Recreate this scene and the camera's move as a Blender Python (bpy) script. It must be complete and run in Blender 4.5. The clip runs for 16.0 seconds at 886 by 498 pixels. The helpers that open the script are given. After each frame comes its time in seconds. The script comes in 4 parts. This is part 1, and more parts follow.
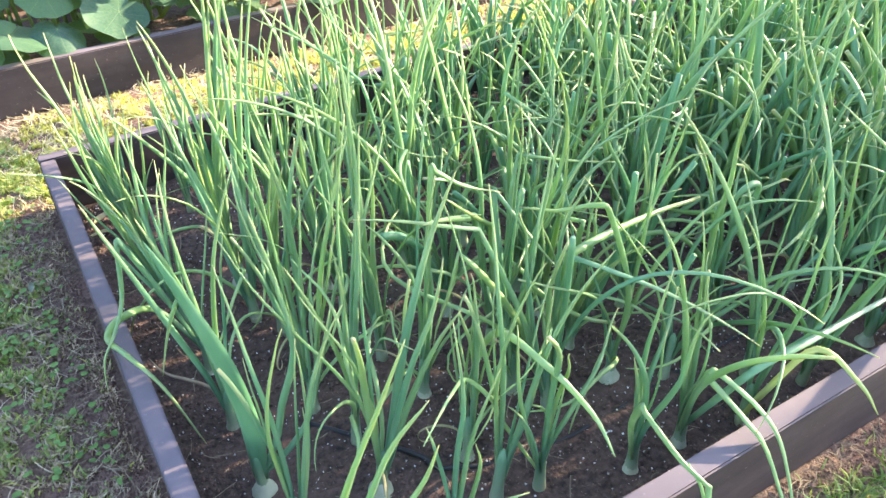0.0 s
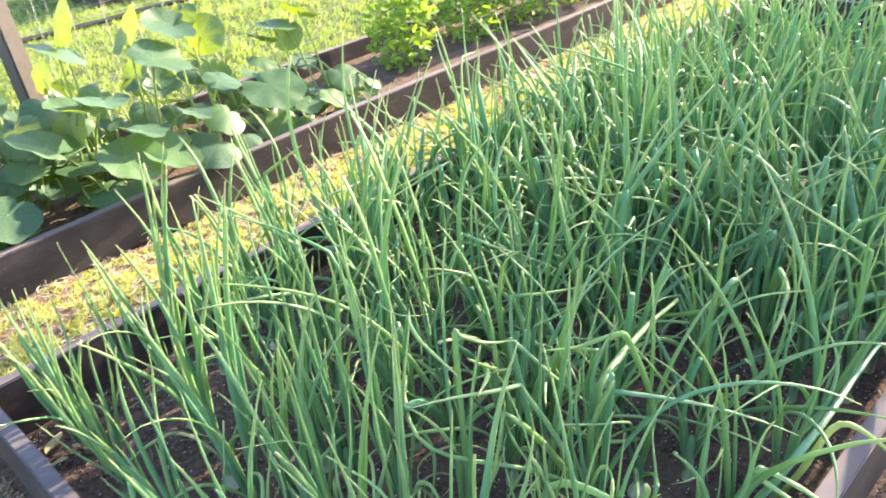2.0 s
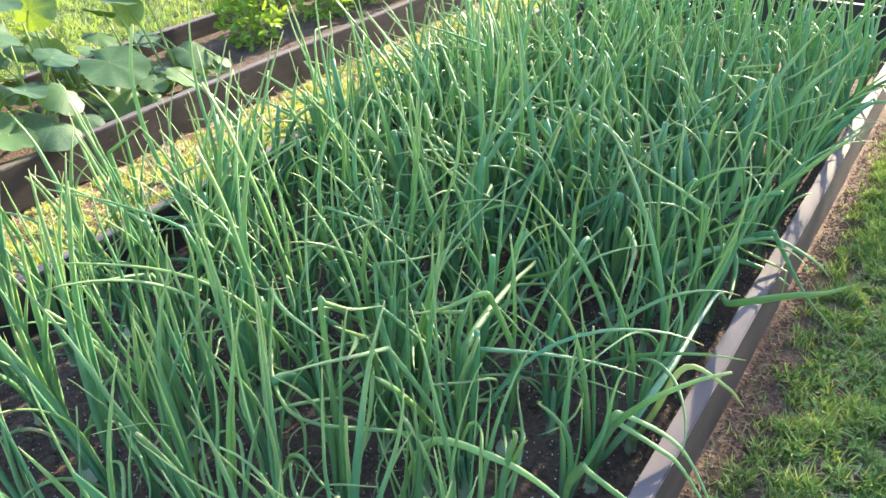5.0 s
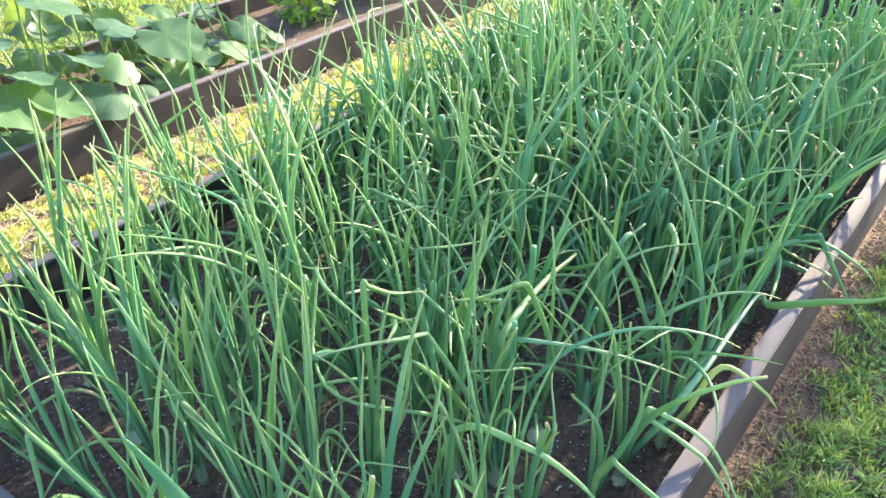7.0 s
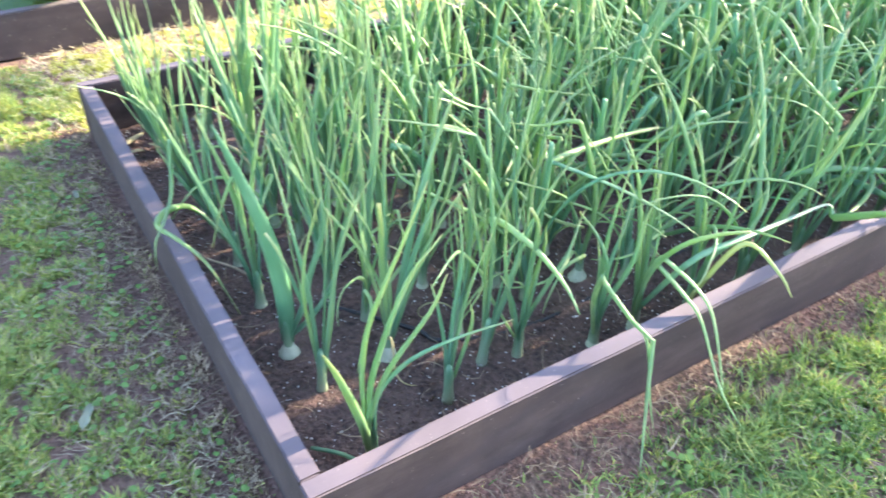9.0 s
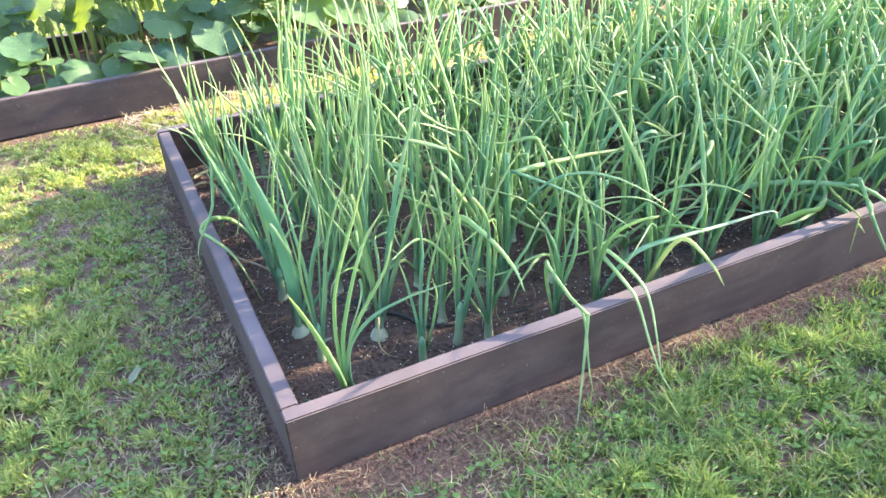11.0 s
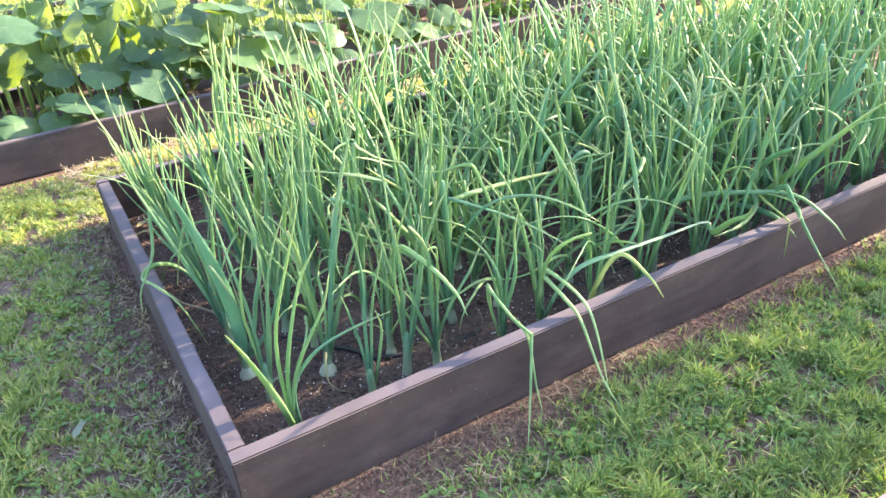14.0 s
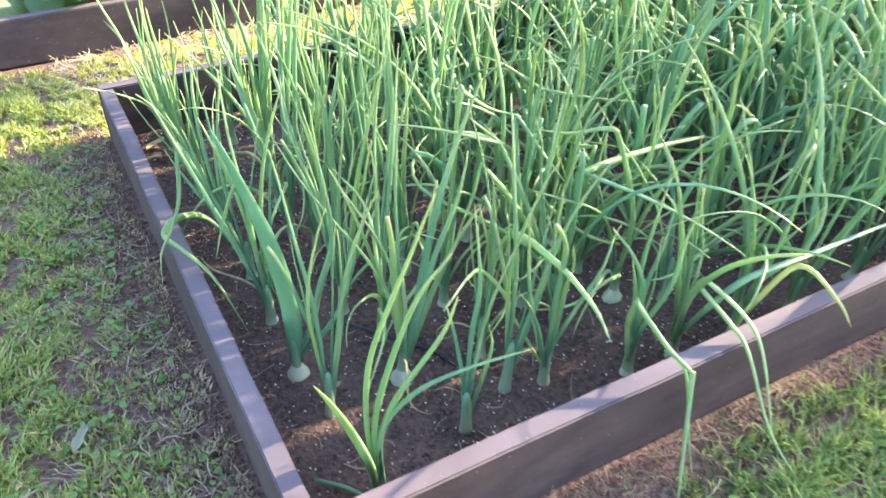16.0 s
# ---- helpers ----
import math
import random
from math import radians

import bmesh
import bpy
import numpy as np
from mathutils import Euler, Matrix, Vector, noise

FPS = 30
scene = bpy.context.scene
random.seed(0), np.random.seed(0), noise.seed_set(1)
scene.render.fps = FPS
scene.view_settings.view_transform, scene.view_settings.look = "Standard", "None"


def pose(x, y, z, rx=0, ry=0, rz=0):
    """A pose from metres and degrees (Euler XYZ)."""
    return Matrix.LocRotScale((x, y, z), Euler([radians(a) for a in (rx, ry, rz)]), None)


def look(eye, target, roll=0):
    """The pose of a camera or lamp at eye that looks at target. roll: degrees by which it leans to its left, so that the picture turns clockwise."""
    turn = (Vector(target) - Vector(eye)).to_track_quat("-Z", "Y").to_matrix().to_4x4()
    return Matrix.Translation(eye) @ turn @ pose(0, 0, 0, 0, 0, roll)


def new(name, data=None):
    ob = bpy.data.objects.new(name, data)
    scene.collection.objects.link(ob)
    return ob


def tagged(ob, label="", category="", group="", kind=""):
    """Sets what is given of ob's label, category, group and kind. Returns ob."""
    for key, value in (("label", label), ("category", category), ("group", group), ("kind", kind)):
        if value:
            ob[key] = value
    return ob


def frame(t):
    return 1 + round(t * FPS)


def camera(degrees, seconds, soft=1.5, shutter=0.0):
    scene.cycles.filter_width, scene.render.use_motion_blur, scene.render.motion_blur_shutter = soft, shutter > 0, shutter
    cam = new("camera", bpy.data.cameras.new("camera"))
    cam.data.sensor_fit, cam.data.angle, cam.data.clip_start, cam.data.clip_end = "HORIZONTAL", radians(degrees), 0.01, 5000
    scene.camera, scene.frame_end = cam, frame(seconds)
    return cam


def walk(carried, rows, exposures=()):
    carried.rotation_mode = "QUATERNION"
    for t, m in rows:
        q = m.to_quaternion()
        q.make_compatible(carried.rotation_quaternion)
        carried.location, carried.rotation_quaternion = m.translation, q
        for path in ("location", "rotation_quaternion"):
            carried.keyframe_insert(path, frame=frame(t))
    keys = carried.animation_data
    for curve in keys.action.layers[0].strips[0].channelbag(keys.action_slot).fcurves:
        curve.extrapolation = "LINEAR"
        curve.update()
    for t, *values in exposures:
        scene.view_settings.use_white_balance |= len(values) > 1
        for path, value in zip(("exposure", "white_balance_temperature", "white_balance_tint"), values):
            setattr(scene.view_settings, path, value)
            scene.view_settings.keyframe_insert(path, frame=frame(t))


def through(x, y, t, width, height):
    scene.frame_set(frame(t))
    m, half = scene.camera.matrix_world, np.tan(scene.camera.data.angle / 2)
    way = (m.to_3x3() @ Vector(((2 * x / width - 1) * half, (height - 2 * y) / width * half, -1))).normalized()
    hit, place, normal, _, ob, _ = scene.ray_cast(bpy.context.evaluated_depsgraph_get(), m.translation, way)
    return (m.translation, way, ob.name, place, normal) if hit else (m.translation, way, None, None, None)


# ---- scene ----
cam = camera(58.19, 16.0, shutter=0.25)
PATH = [
    (0, (-0.015, -0.505, 1.315), (0.715, 0.736, 0.235), -1.39),
    (0.5, (-0.053, -0.404, 1.385), (0.700, 0.762, 0.239), -2.41),
    (1, (-0.219, -0.282, 1.366), (0.633, 0.814, 0.219), -3.62),
    (1.5, (-0.242, -0.257, 1.392), (0.682, 0.829, 0.294), -5.09),
    (2, (-0.205, -0.273, 1.427), (0.858, 0.863, 0.522), -6.17),
    (2.5, (-0.206, -0.267, 1.428), (0.965, 0.767, 0.535), -4.81),
    (3, (-0.212, -0.278, 1.441), (0.972, 0.738, 0.543), -4.74),
    (3.5, (-0.221, -0.292, 1.433), (0.970, 0.707, 0.524), -4.85),
    (4, (-0.206, -0.288, 1.422), (1.011, 0.661, 0.496), -4.29),
    (4.2, (-0.202, -0.292, 1.413), (1.039, 0.616, 0.477), -3.58),
    (6.3, (-0.278, -0.262, 1.388), (0.940, 0.645, 0.422), -0.55),
    (6.5, (-0.255, -0.271, 1.412), (0.911, 0.675, 0.419), -1.62),
    (7, (-0.238, -0.284, 1.423), (0.934, 0.658, 0.434), -1.57),
    (7.5, (-0.285, -0.280, 1.383), (0.906, 0.640, 0.396), -0.79),
    (8, (-0.241, -0.346, 1.369), (0.886, 0.547, 0.286), 1.37),
    (8.5, (-0.190, -0.623, 1.326), (0.797, 0.392, 0.214), 3.80),
    (9, (-0.249, -0.785, 1.367), (0.517, 0.405, 0.255), 1.70),
    (9.2, (-0.292, -0.835, 1.368), (0.417, 0.433, 0.305), 0.64),
    (11.3, (-0.164, -1.319, 1.410), (0.455, 0.078, 0.458), -3.44),
    (11.5, (-0.159, -1.323, 1.401), (0.477, 0.075, 0.462), -3.91),
    (12, (-0.153, -1.335, 1.410), (0.480, 0.079, 0.493), -4.39),
    (12.5, (-0.154, -1.337, 1.404), (0.480, 0.083, 0.498), -5.16),
    (13, (-0.143, -1.331, 1.407), (0.503, 0.081, 0.497), -5.49),
    (13.5, (-0.142, -1.333, 1.400), (0.567, 0.048, 0.489), -5.09),
    (14, (-0.137, -1.337, 1.398), (0.574, 0.045, 0.492), -5.33),
    (14.5, (-0.127, -1.327, 1.390), (0.633, 0.022, 0.473), -4.35),
    (15, (-0.128, -1.301, 1.383), (0.603, 0.020, 0.403), -3.72),
    (15.5, (-0.153, -1.065, 1.348), (0.561, 0.232, 0.323), -0.56),
    (16, (-0.143, -0.709, 1.295), (0.543, 0.542, 0.197), 0.21),
]
# seconds, stops, white balance in kelvin and tint
STOPS = [(0.0, 3.23, 6550, 21), (1.0, 3.14, 6550, 20), (1.8, 3.04, 6600, 19), (2.6, 2.52, 6650, 13), (4.2, 2.50, 6400, 11), (6.5, 2.84, 6200, 11), (8.0, 2.92, 6200, 12), (8.5, 3.3, 6200, 19), (9.0, 3.45, 6250, 22), (11.5, 3.24, 6500, 21), (14.5, 3.12, 6550, 22), (16.0, 3.32, 6500, 23)]
walk(cam, [(t, look(eye, target, roll)) for t, eye, target, roll in PATH], STOPS)

# ---- light ----
SUN_AZ, SUN_EL = -2.5, 18.5        # degrees from +x towards +y, and above the horizon
world = bpy.data.worlds.new("world")
scene.world = world
world.use_nodes = True
wn = world.node_tree
sky = wn.nodes.new("ShaderNodeTexSky")
sky.sky_type, sky.sun_disc = "NISHITA", False
sky.sun_elevation, sky.sun_rotation = radians(SUN_EL), radians(90 - SUN_AZ)
wn.links.new(sky.outputs[0], wn.nodes["Background"].inputs[0])
wn.nodes["Background"].inputs[1].default_value = 0.11
sun = new("sun", bpy.data.lights.new("sun", "SUN"))
sun.data.energy, sun.data.angle, sun.data.color = 4.2, radians(0.8), (1.0, 0.84, 0.58)
away = Vector((math.cos(radians(SUN_AZ)) * math.cos(radians(SUN_EL)), math.sin(radians(SUN_AZ)) * math.cos(radians(SUN_EL)), math.sin(radians(SUN_EL))))
sun.matrix_world = look(away * 20, (0, 0, 0))

rnd = random.Random(11)


# ---- materials ----
class Mat:
    """A node material with a few shorthand builders."""

    def __init__(self, name, rough=0.8):
        self.m = bpy.data.materials.new(name)
        self.m.use_nodes = True
        self.t = self.m.node_tree
        self.b = self.t.nodes["Principled BSDF"]
        self.b.inputs["Roughness"].default_value = rough
        self.co = self.t.nodes.new("ShaderNodeTexCoord")

    def put(self, sock, v):
        if hasattr(v, "links"):
            self.t.links.new(v, sock)
        else:
            sock.default_value = (*v, 1) if isinstance(v, tuple) and len(v) == 3 else v

    def noise(self, scale, detail=4, co="Object", stretch=None, rough=0.55, world_space=False):
        n = self.t.nodes.new("ShaderNodeTexNoise")
        n.inputs["Scale"].default_value, n.inputs["Detail"].default_value, n.inputs["Roughness"].default_value = scale, detail, rough
        src = self.co.outputs[co]
        if world_space:
            src = self.t.nodes.new("ShaderNodeNewGeometry").outputs["Position"]
        if stretch:
            mp = self.t.nodes.new("ShaderNodeMapping")
            mp.inputs["Scale"].default_value = stretch
            self.t.links.new(src, mp.inputs[0])
            src = mp.outputs[0]
        self.t.links.new(src, n.inputs["Vector"])
        return n.outputs["Fac"]

    def ramp(self, fac, *stops):
        r = self.t.nodes.new("ShaderNodeValToRGB")
        el = r.color_ramp.elements
        while len(el) < len(stops):
            el.new(0.5)
        for e, (p, c) in zip(el, stops):
            e.position, e.color = p, (*c, 1) if isinstance(c, tuple) else (c, c, c, 1)
        self.t.links.new(fac, r.inputs[0])
        return r.outputs[0]

    def mix(self, fac, a, b, kind="MIX"):
        n = self.t.nodes.new("ShaderNodeMix")
        n.data_type, n.blend_type = "RGBA", kind
        self.put(n.inputs[0], fac), self.put(n.inputs[6], a), self.put(n.inputs[7], b)
        return n.outputs[2]

    def math(self, op, a, b=0.0):
        n = self.t.nodes.new("ShaderNodeMath")
        n.operation = op
        self.put(n.inputs[0], a), self.put(n.inputs[1], b)
        return n.outputs[0]

    def random(self, island=False):
        if island:
            return self.t.nodes.new("ShaderNodeNewGeometry").outputs["Random Per Island"]
        return self.t.nodes.new("ShaderNodeObjectInfo").outputs["Random"]

    def uv(self):
        s = self.t.nodes.new("ShaderNodeSeparateXYZ")
        self.t.links.new(self.co.outputs["UV"], s.inputs[0])
        return s.outputs

    def color(self, c):
        self.put(self.b.inputs["Base Color"], c)
        self.col = c
        return self

    def bump(self, h, strength=0.4, dist=0.004):
        n = self.t.nodes.new("ShaderNodeBump")
        n.inputs["Strength"].default_value, n.inputs["Distance"].default_value = strength, dist
        self.t.links.new(h, n.inputs["Height"])
        self.t.links.new(n.outputs[0], self.b.inputs["Normal"])
        return self

    def thin(self, amount, tint):
        """Light passes through, as in a leaf."""
        tr = self.t.nodes.new("ShaderNodeBsdfTranslucent")
        self.put(tr.inputs[0], self.mix(1.0, self.col, tint, "MULTIPLY"))
        ms = self.t.nodes.new("ShaderNodeMixShader")
        self.put(ms.inputs[0], amount)
        self.t.links.new(self.b.outputs[0], ms.inputs[1])
        self.t.links.new(tr.outputs[0], ms.inputs[2])
        self.t.links.new(ms.outputs[0], self.t.nodes["Material Output"].inputs[0])
        return self


def wood_material():
    w = Mat("stained_wood", 0.78)
    grain = w.noise(5, 6, stretch=(0.5, 5, 5))
    stain = w.noise(5, 5)
    weather_sheen = w.noise(2.2, 6)
    fleck = w.noise(120, 2)
    c = w.ramp(grain, (0.25, (0.022, 0.0155, 0.016)), (0.75, (0.048, 0.033, 0.034)))
    c = w.mix(w.ramp(stain, (0.45, 0.0), (0.75, 0.5)), c, (0.085, 0.063, 0.060))
    scuff = w.noise(3.5, 8, stretch=(1, 1, 2.2), rough=0.72)
    c = w.mix(w.ramp(scuff, (0.50, 0.0), (0.74, 0.5)), c, (0.105, 0.084, 0.080))
    up = w.t.nodes.new("ShaderNodeNewGeometry")
    sep = w.t.nodes.new("ShaderNodeSeparateXYZ")
    w.t.links.new(up.outputs["Normal"], sep.inputs[0])
    # upward faces: weathering plus bluish sky reflection painted into the colour
    top = w.math("MULTIPLY", w.ramp(sep.outputs[2], (0.1, 0.0), (0.9, 1.0)), w.ramp(weather_sheen, (0.3, 0.35), (0.7, 0.9)))
    c = w.mix(top, c, (0.165, 0.140, 0.158))
    c = w.mix(w.math("MULTIPLY", w.ramp(fleck, (0.70, 0.0), (0.74, 1.0)), 0.5), c, (0.30, 0.26, 0.23))
    w.color(c).bump(w.math("ADD", grain, w.math("MULTIPLY", scuff, 0.8)), 0.35, 0.004)
    return w.m


def ground_material():
    g = Mat("lawn_soil", 0.95)
    a, b, d = g.noise(1.6, 5), g.noise(14, 6), g.noise(90, 4)
    earth = g.ramp(d, (0.3, (0.080, 0.044, 0.034)), (0.7, (0.26, 0.152, 0.116)))
    straw = g.ramp(d, (0.3, (0.085, 0.050, 0.037)), (0.7, (0.26, 0.165, 0.118)))
    green = g.ramp(d, (0.3, (0.035, 0.06, 0.018)), (0.75, (0.12, 0.155, 0.05)))
    c = g.mix(g.ramp(b, (0.42, 0.0), (0.62, 1.0)), earth, straw)
    far = g.t.nodes.new("ShaderNodeNewGeometry")
    s = g.t.nodes.new("ShaderNodeSeparateXYZ")
    g.t.links.new(far.outputs["Position"], s.inputs[0])
    out = g.math("MAXIMUM", g.math("SUBTRACT", s.outputs[1], 3.4), g.math("SUBTRACT", -0.85, s.outputs[1]))
    out = g.math("MAXIMUM", out, g.math("MAXIMUM", g.math("SUBTRACT", -0.85, s.outputs[0]), g.math("SUBTRACT", s.outputs[0], 5.0)))
    lawn = g.math("MAXIMUM", g.ramp(out, (0.0, 0.0), (0.35, 0.9)), g.ramp(a, (0.46, 0.0), (0.64, 0.25)))
    c = g.mix(lawn, c, green)
    g.color(c).bump(g.math("ADD", b, d), 0.8, 0.012)
    return g.m


def soil_material():
    g = Mat("potting_soil", 0.97)
    a, d, e = g.noise(7, 6), g.noise(70, 5), g.noise(260, 2)
    c = g.ramp(d, (0.28, (0.025, 0.0165, 0.014)), (0.72, (0.150, 0.096, 0.075)))
    c = g.mix(g.ramp(a, (0.45, 0.0), (0.7, 0.55)), c, (0.20, 0.125, 0.094))
    c = g.mix(g.ramp(e, (0.70, 0.0), (0.73, 0.8)), c, (0.42, 0.38, 0.33))
    g.color(c).bump(g.math("ADD", g.math("MULTIPLY", a, 0.7), d), 1.0, 0.014)
    return g.m


def onion_leaf_material():
    g = Mat("onion_leaf", 0.46)
    r, run = g.random(), g.uv()[1]
    mott = g.noise(38, 3, stretch=(1, 1, 0.12))
    blue = g.mix(r, (0.092, 0.258, 0.152), (0.225, 0.370, 0.118))
    c = g.mix(g.ramp(mott, (0.35, 0.0), (0.7, 0.6)), blue, (0.205, 0.360, 0.210))
    # darker blue-green at the base, paler and yellower towards the tip
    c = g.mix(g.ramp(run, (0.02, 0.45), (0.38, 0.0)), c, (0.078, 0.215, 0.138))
    c = g.mix(g.ramp(run, (0.62, 0.0), (0.98, 0.6)), c, (0.40, 0.46, 0.22))
    c = g.mix(g.ramp(run, (0.96, 0.0), (0.995, 0.6)), c, (0.50, 0.45, 0.25))
    g.color(c).bump(g.noise(160, 2, stretch=(1, 1, 0.06)), 0.12, 0.001)
    g.thin(0.30, (1.3, 1.42, 0.5))
    return g.m


def blue_leaf_material():
    g = Mat("thick_onion_leaf", 0.5)
    bloom = g.noise(16, 4, stretch=(1, 1, 0.3))
    c = g.ramp(bloom, (0.3, (0.080, 0.240, 0.115)), (0.75, (0.165, 0.355, 0.195)))
    c = g.mix(g.math("MULTIPLY", g.random(), 0.4), c, (0.12, 0.30, 0.12))
    g.color(c).bump(g.noise(160, 2, stretch=(1, 1, 0.06)), 0.12, 0.001)
    g.thin(0.2, (1.1, 1.35, 0.5))
    return g.m


def neck_material():
    """Pale at the foot, green where the leaves part."""
    g = Mat("onion_neck", 0.5)
    up = g.t.nodes.new("ShaderNodeSeparateXYZ")
    g.t.links.new(g.co.outputs["Generated"], up.inputs[0])
    streak = g.noise(60, 3, stretch=(1, 1, 0.15))
    c = g.ramp(up.outputs[2], (0.05, (0.36, 0.42, 0.27)), (0.35, (0.22, 0.34, 0.19)), (0.8, (0.11, 0.26, 0.13)))
    c = g.mix(g.ramp(streak, (0.4, 0.0), (0.7, 0.35)), c, (0.34, 0.42, 0.26))
    g.color(c).bump(streak, 0.2, 0.001)
    return g.m


def bleached_material():
    g = Mat("bleached_leaf", 0.45)
    n = g.noise(30, 3)
    c = g.mix(g.ramp(g.uv()[1], (0.4, 0.0), (0.9, 1.0)), g.ramp(n, (0.3, (0.12, 0.30, 0.15)), (0.7, (0.20, 0.37, 0.20))), (0.42, 0.49, 0.36))
    g.color(c).thin(0.2, (1, 1.1, 0.7))
    return g.m


def plain_plant(name, low, high, scale, rough=0.6, through=0.0, tint=(1, 1, 1), island=False, world_space=False):
    g = Mat(name, rough)
    c = g.ramp(g.noise(scale, 4, world_space=world_space), (0.3, low), (0.7, high))
    v = g.random(island)
    c = g.mix(g.math("MULTIPLY", v, 0.6), c, tuple(min(1, 1.5 * q) for q in high))
    g.color(c)
    if through:
        g.thin(through, tint)
    return g.m


def blade_material(name="grass_blade", sun_tint=0.0):
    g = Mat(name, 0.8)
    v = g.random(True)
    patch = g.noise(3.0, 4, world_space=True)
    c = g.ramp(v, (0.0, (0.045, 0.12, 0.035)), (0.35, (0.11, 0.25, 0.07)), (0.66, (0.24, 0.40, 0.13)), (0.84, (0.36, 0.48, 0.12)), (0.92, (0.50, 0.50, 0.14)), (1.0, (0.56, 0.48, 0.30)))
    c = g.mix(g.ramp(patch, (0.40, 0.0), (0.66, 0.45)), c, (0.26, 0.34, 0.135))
    # sunlit yellow mixed into the blade colour, stronger for brighter lawns
    c = g.mix(g.math("MULTIPLY", g.ramp(g.noise(60, 2, world_space=True), (0.35, 0.45), (0.65, 1.0)), sun_tint), c, (0.70, 0.63, 0.25))
    g.color(c).thin(0.3 + 0.3 * sun_tint, (1.2, 1.25, 0.5))
    return g.m


def squash_leaf_material():
    g = Mat("squash_leaf", 0.5)
    u = g.uv()
    x, y = g.math("SUBTRACT", u[0], 0.5), g.math("SUBTRACT", u[1], 0.32)
    ang = g.math("ARCTAN2", y, x)
    rad = g.math("SQRT", g.math("ADD", g.math("MULTIPLY", x, x), g.math("MULTIPLY", y, y)))
    spoke = g.math("ABSOLUTE", g.math("SINE", g.math("MULTIPLY", ang, 3.5)))
    vein = g.math("LESS_THAN", g.math("MULTIPLY", spoke, rad), 0.010)
    n = g.noise(24, 4)
    c = g.ramp(n, (0.3, (0.026, 0.078, 0.050)), (0.7, (0.056, 0.122, 0.078)))
    c = g.mix(g.math("MULTIPLY", g.random(), 0.4), c, (0.13, 0.25, 0.065))
    c = g.mix(g.math("MULTIPLY", vein, 0.3), c, (0.20, 0.30, 0.15))
    g.color(c).bump(g.noise(55, 3), 0.25, 0.004)
    g.thin(0.30, (5.4, 3.5, 0.2))
    return g.m


M_WOOD, M_GROUND, M_SOIL = wood_material(), ground_material(), soil_material()
M_ONION, M_BLADE, M_SQUASH = onion_leaf_material(), blade_material(), squash_leaf_material()
# copies of the blade material with more or less sunlight in the colour
M_SUNTINT = blade_material("sun_tinted_blade", 0.62)
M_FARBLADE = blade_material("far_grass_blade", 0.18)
M_WORNTINT = blade_material("worn_tinted_blade", 0.30)
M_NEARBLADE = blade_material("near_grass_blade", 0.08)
M_DEAD = plain_plant("dead_grass_blade", (0.17, 0.125, 0.075), (0.48, 0.37, 0.235), 60, 0.9, island=True)
M_LIGHT = plain_plant("light_onion_leaf", (0.17, 0.33, 0.13), (0.30, 0.43, 0.20), 25, 0.5, 0.3, (1.1, 1.3, 0.5))
M_BULB = plain_plant("onion_bulb", (0.20, 0.27, 0.14), (0.46, 0.49, 0.35), 60, 0.55)
M_PALE = bleached_material()
M_BLUELEAF = blue_leaf_material()
M_YELLOW = plain_plant("yellowing_leaf", (0.18, 0.32, 0.09), (0.38, 0.42, 0.17), 14, 0.5, 0.3, (1.2, 1.2, 0.5))
M_WILTED = plain_plant("wilted_leaf", (0.26, 0.27, 0.12), (0.46, 0.40, 0.22), 40, 0.7, 0.2, (1.1, 1.05, 0.7))
M_NECK = neck_material()
M_WITHER = plain_plant("withered_leaf", (0.12, 0.14, 0.08), (0.22, 0.24, 0.16), 30, 0.8)
M_STEM = plain_plant("squash_stem", (0.15, 0.24, 0.06), (0.26, 0.34, 0.11), 30, 0.6, 0.2, (1.2, 1.2, 0.4))
M_TOMATO = plain_plant("tomato_leaf", (0.09, 0.19, 0.045), (0.18, 0.30, 0.075), 30, 0.6, 0.45, (1.8, 1.6, 0.3), island=True)
M_KALE = plain_plant("brassica_leaf", (0.06, 0.13, 0.10), (0.13, 0.22, 0.17), 22, 0.5, 0.25, (1, 1.2, 0.6), island=True)
M_DRY = plain_plant("dry_straw", (0.13, 0.10, 0.06), (0.27, 0.215, 0.14), 60, 0.9, island=True)
M_CLIPPING = plain_plant("lawn_clippings", (0.20, 0.175, 0.11), (0.40, 0.345, 0.235), 60, 0.9, 0.1, (1.1, 1.05, 0.8), island=True)
# straw coloured extra pale to carry the path's sunlight
M_SUNSTRAW = plain_plant("pale_straw", (0.44, 0.38, 0.24), (0.66, 0.59, 0.40), 60, 0.9, 0.2, (1.1, 1.05, 0.8), island=True)
M_STONE = plain_plant("perlite", (0.45, 0.42, 0.38), (0.70, 0.68, 0.63), 90, 0.9, island=True)
M_CLOD = plain_plant("soil_crumb", (0.032, 0.021, 0.017), (0.155, 0.100, 0.076), 90, 0.97, island=True)
M_EARTH = plain_plant("red_earth", (0.068, 0.039, 0.030), (0.18, 0.110, 0.083), 90, 0.97, island=True)
M_CLOVER = plain_plant("clover_leaf", (0.06, 0.14, 0.03), (0.13, 0.23, 0.06), 40, 0.9, 0.2, (1.1, 1.1, 0.5), island=True)
M_POST = plain_plant("dark_post", (0.035, 0.03, 0.028), (0.075, 0.065, 0.06), 30, 0.8)
M_WIRE = plain_plant("wire", (0.30, 0.30, 0.29), (0.42, 0.42, 0.40), 50, 0.45)
M_HOSE = plain_plant("black_hose", (0.012, 0.012, 0.013), (0.025, 0.025, 0.026), 60, 0.5)


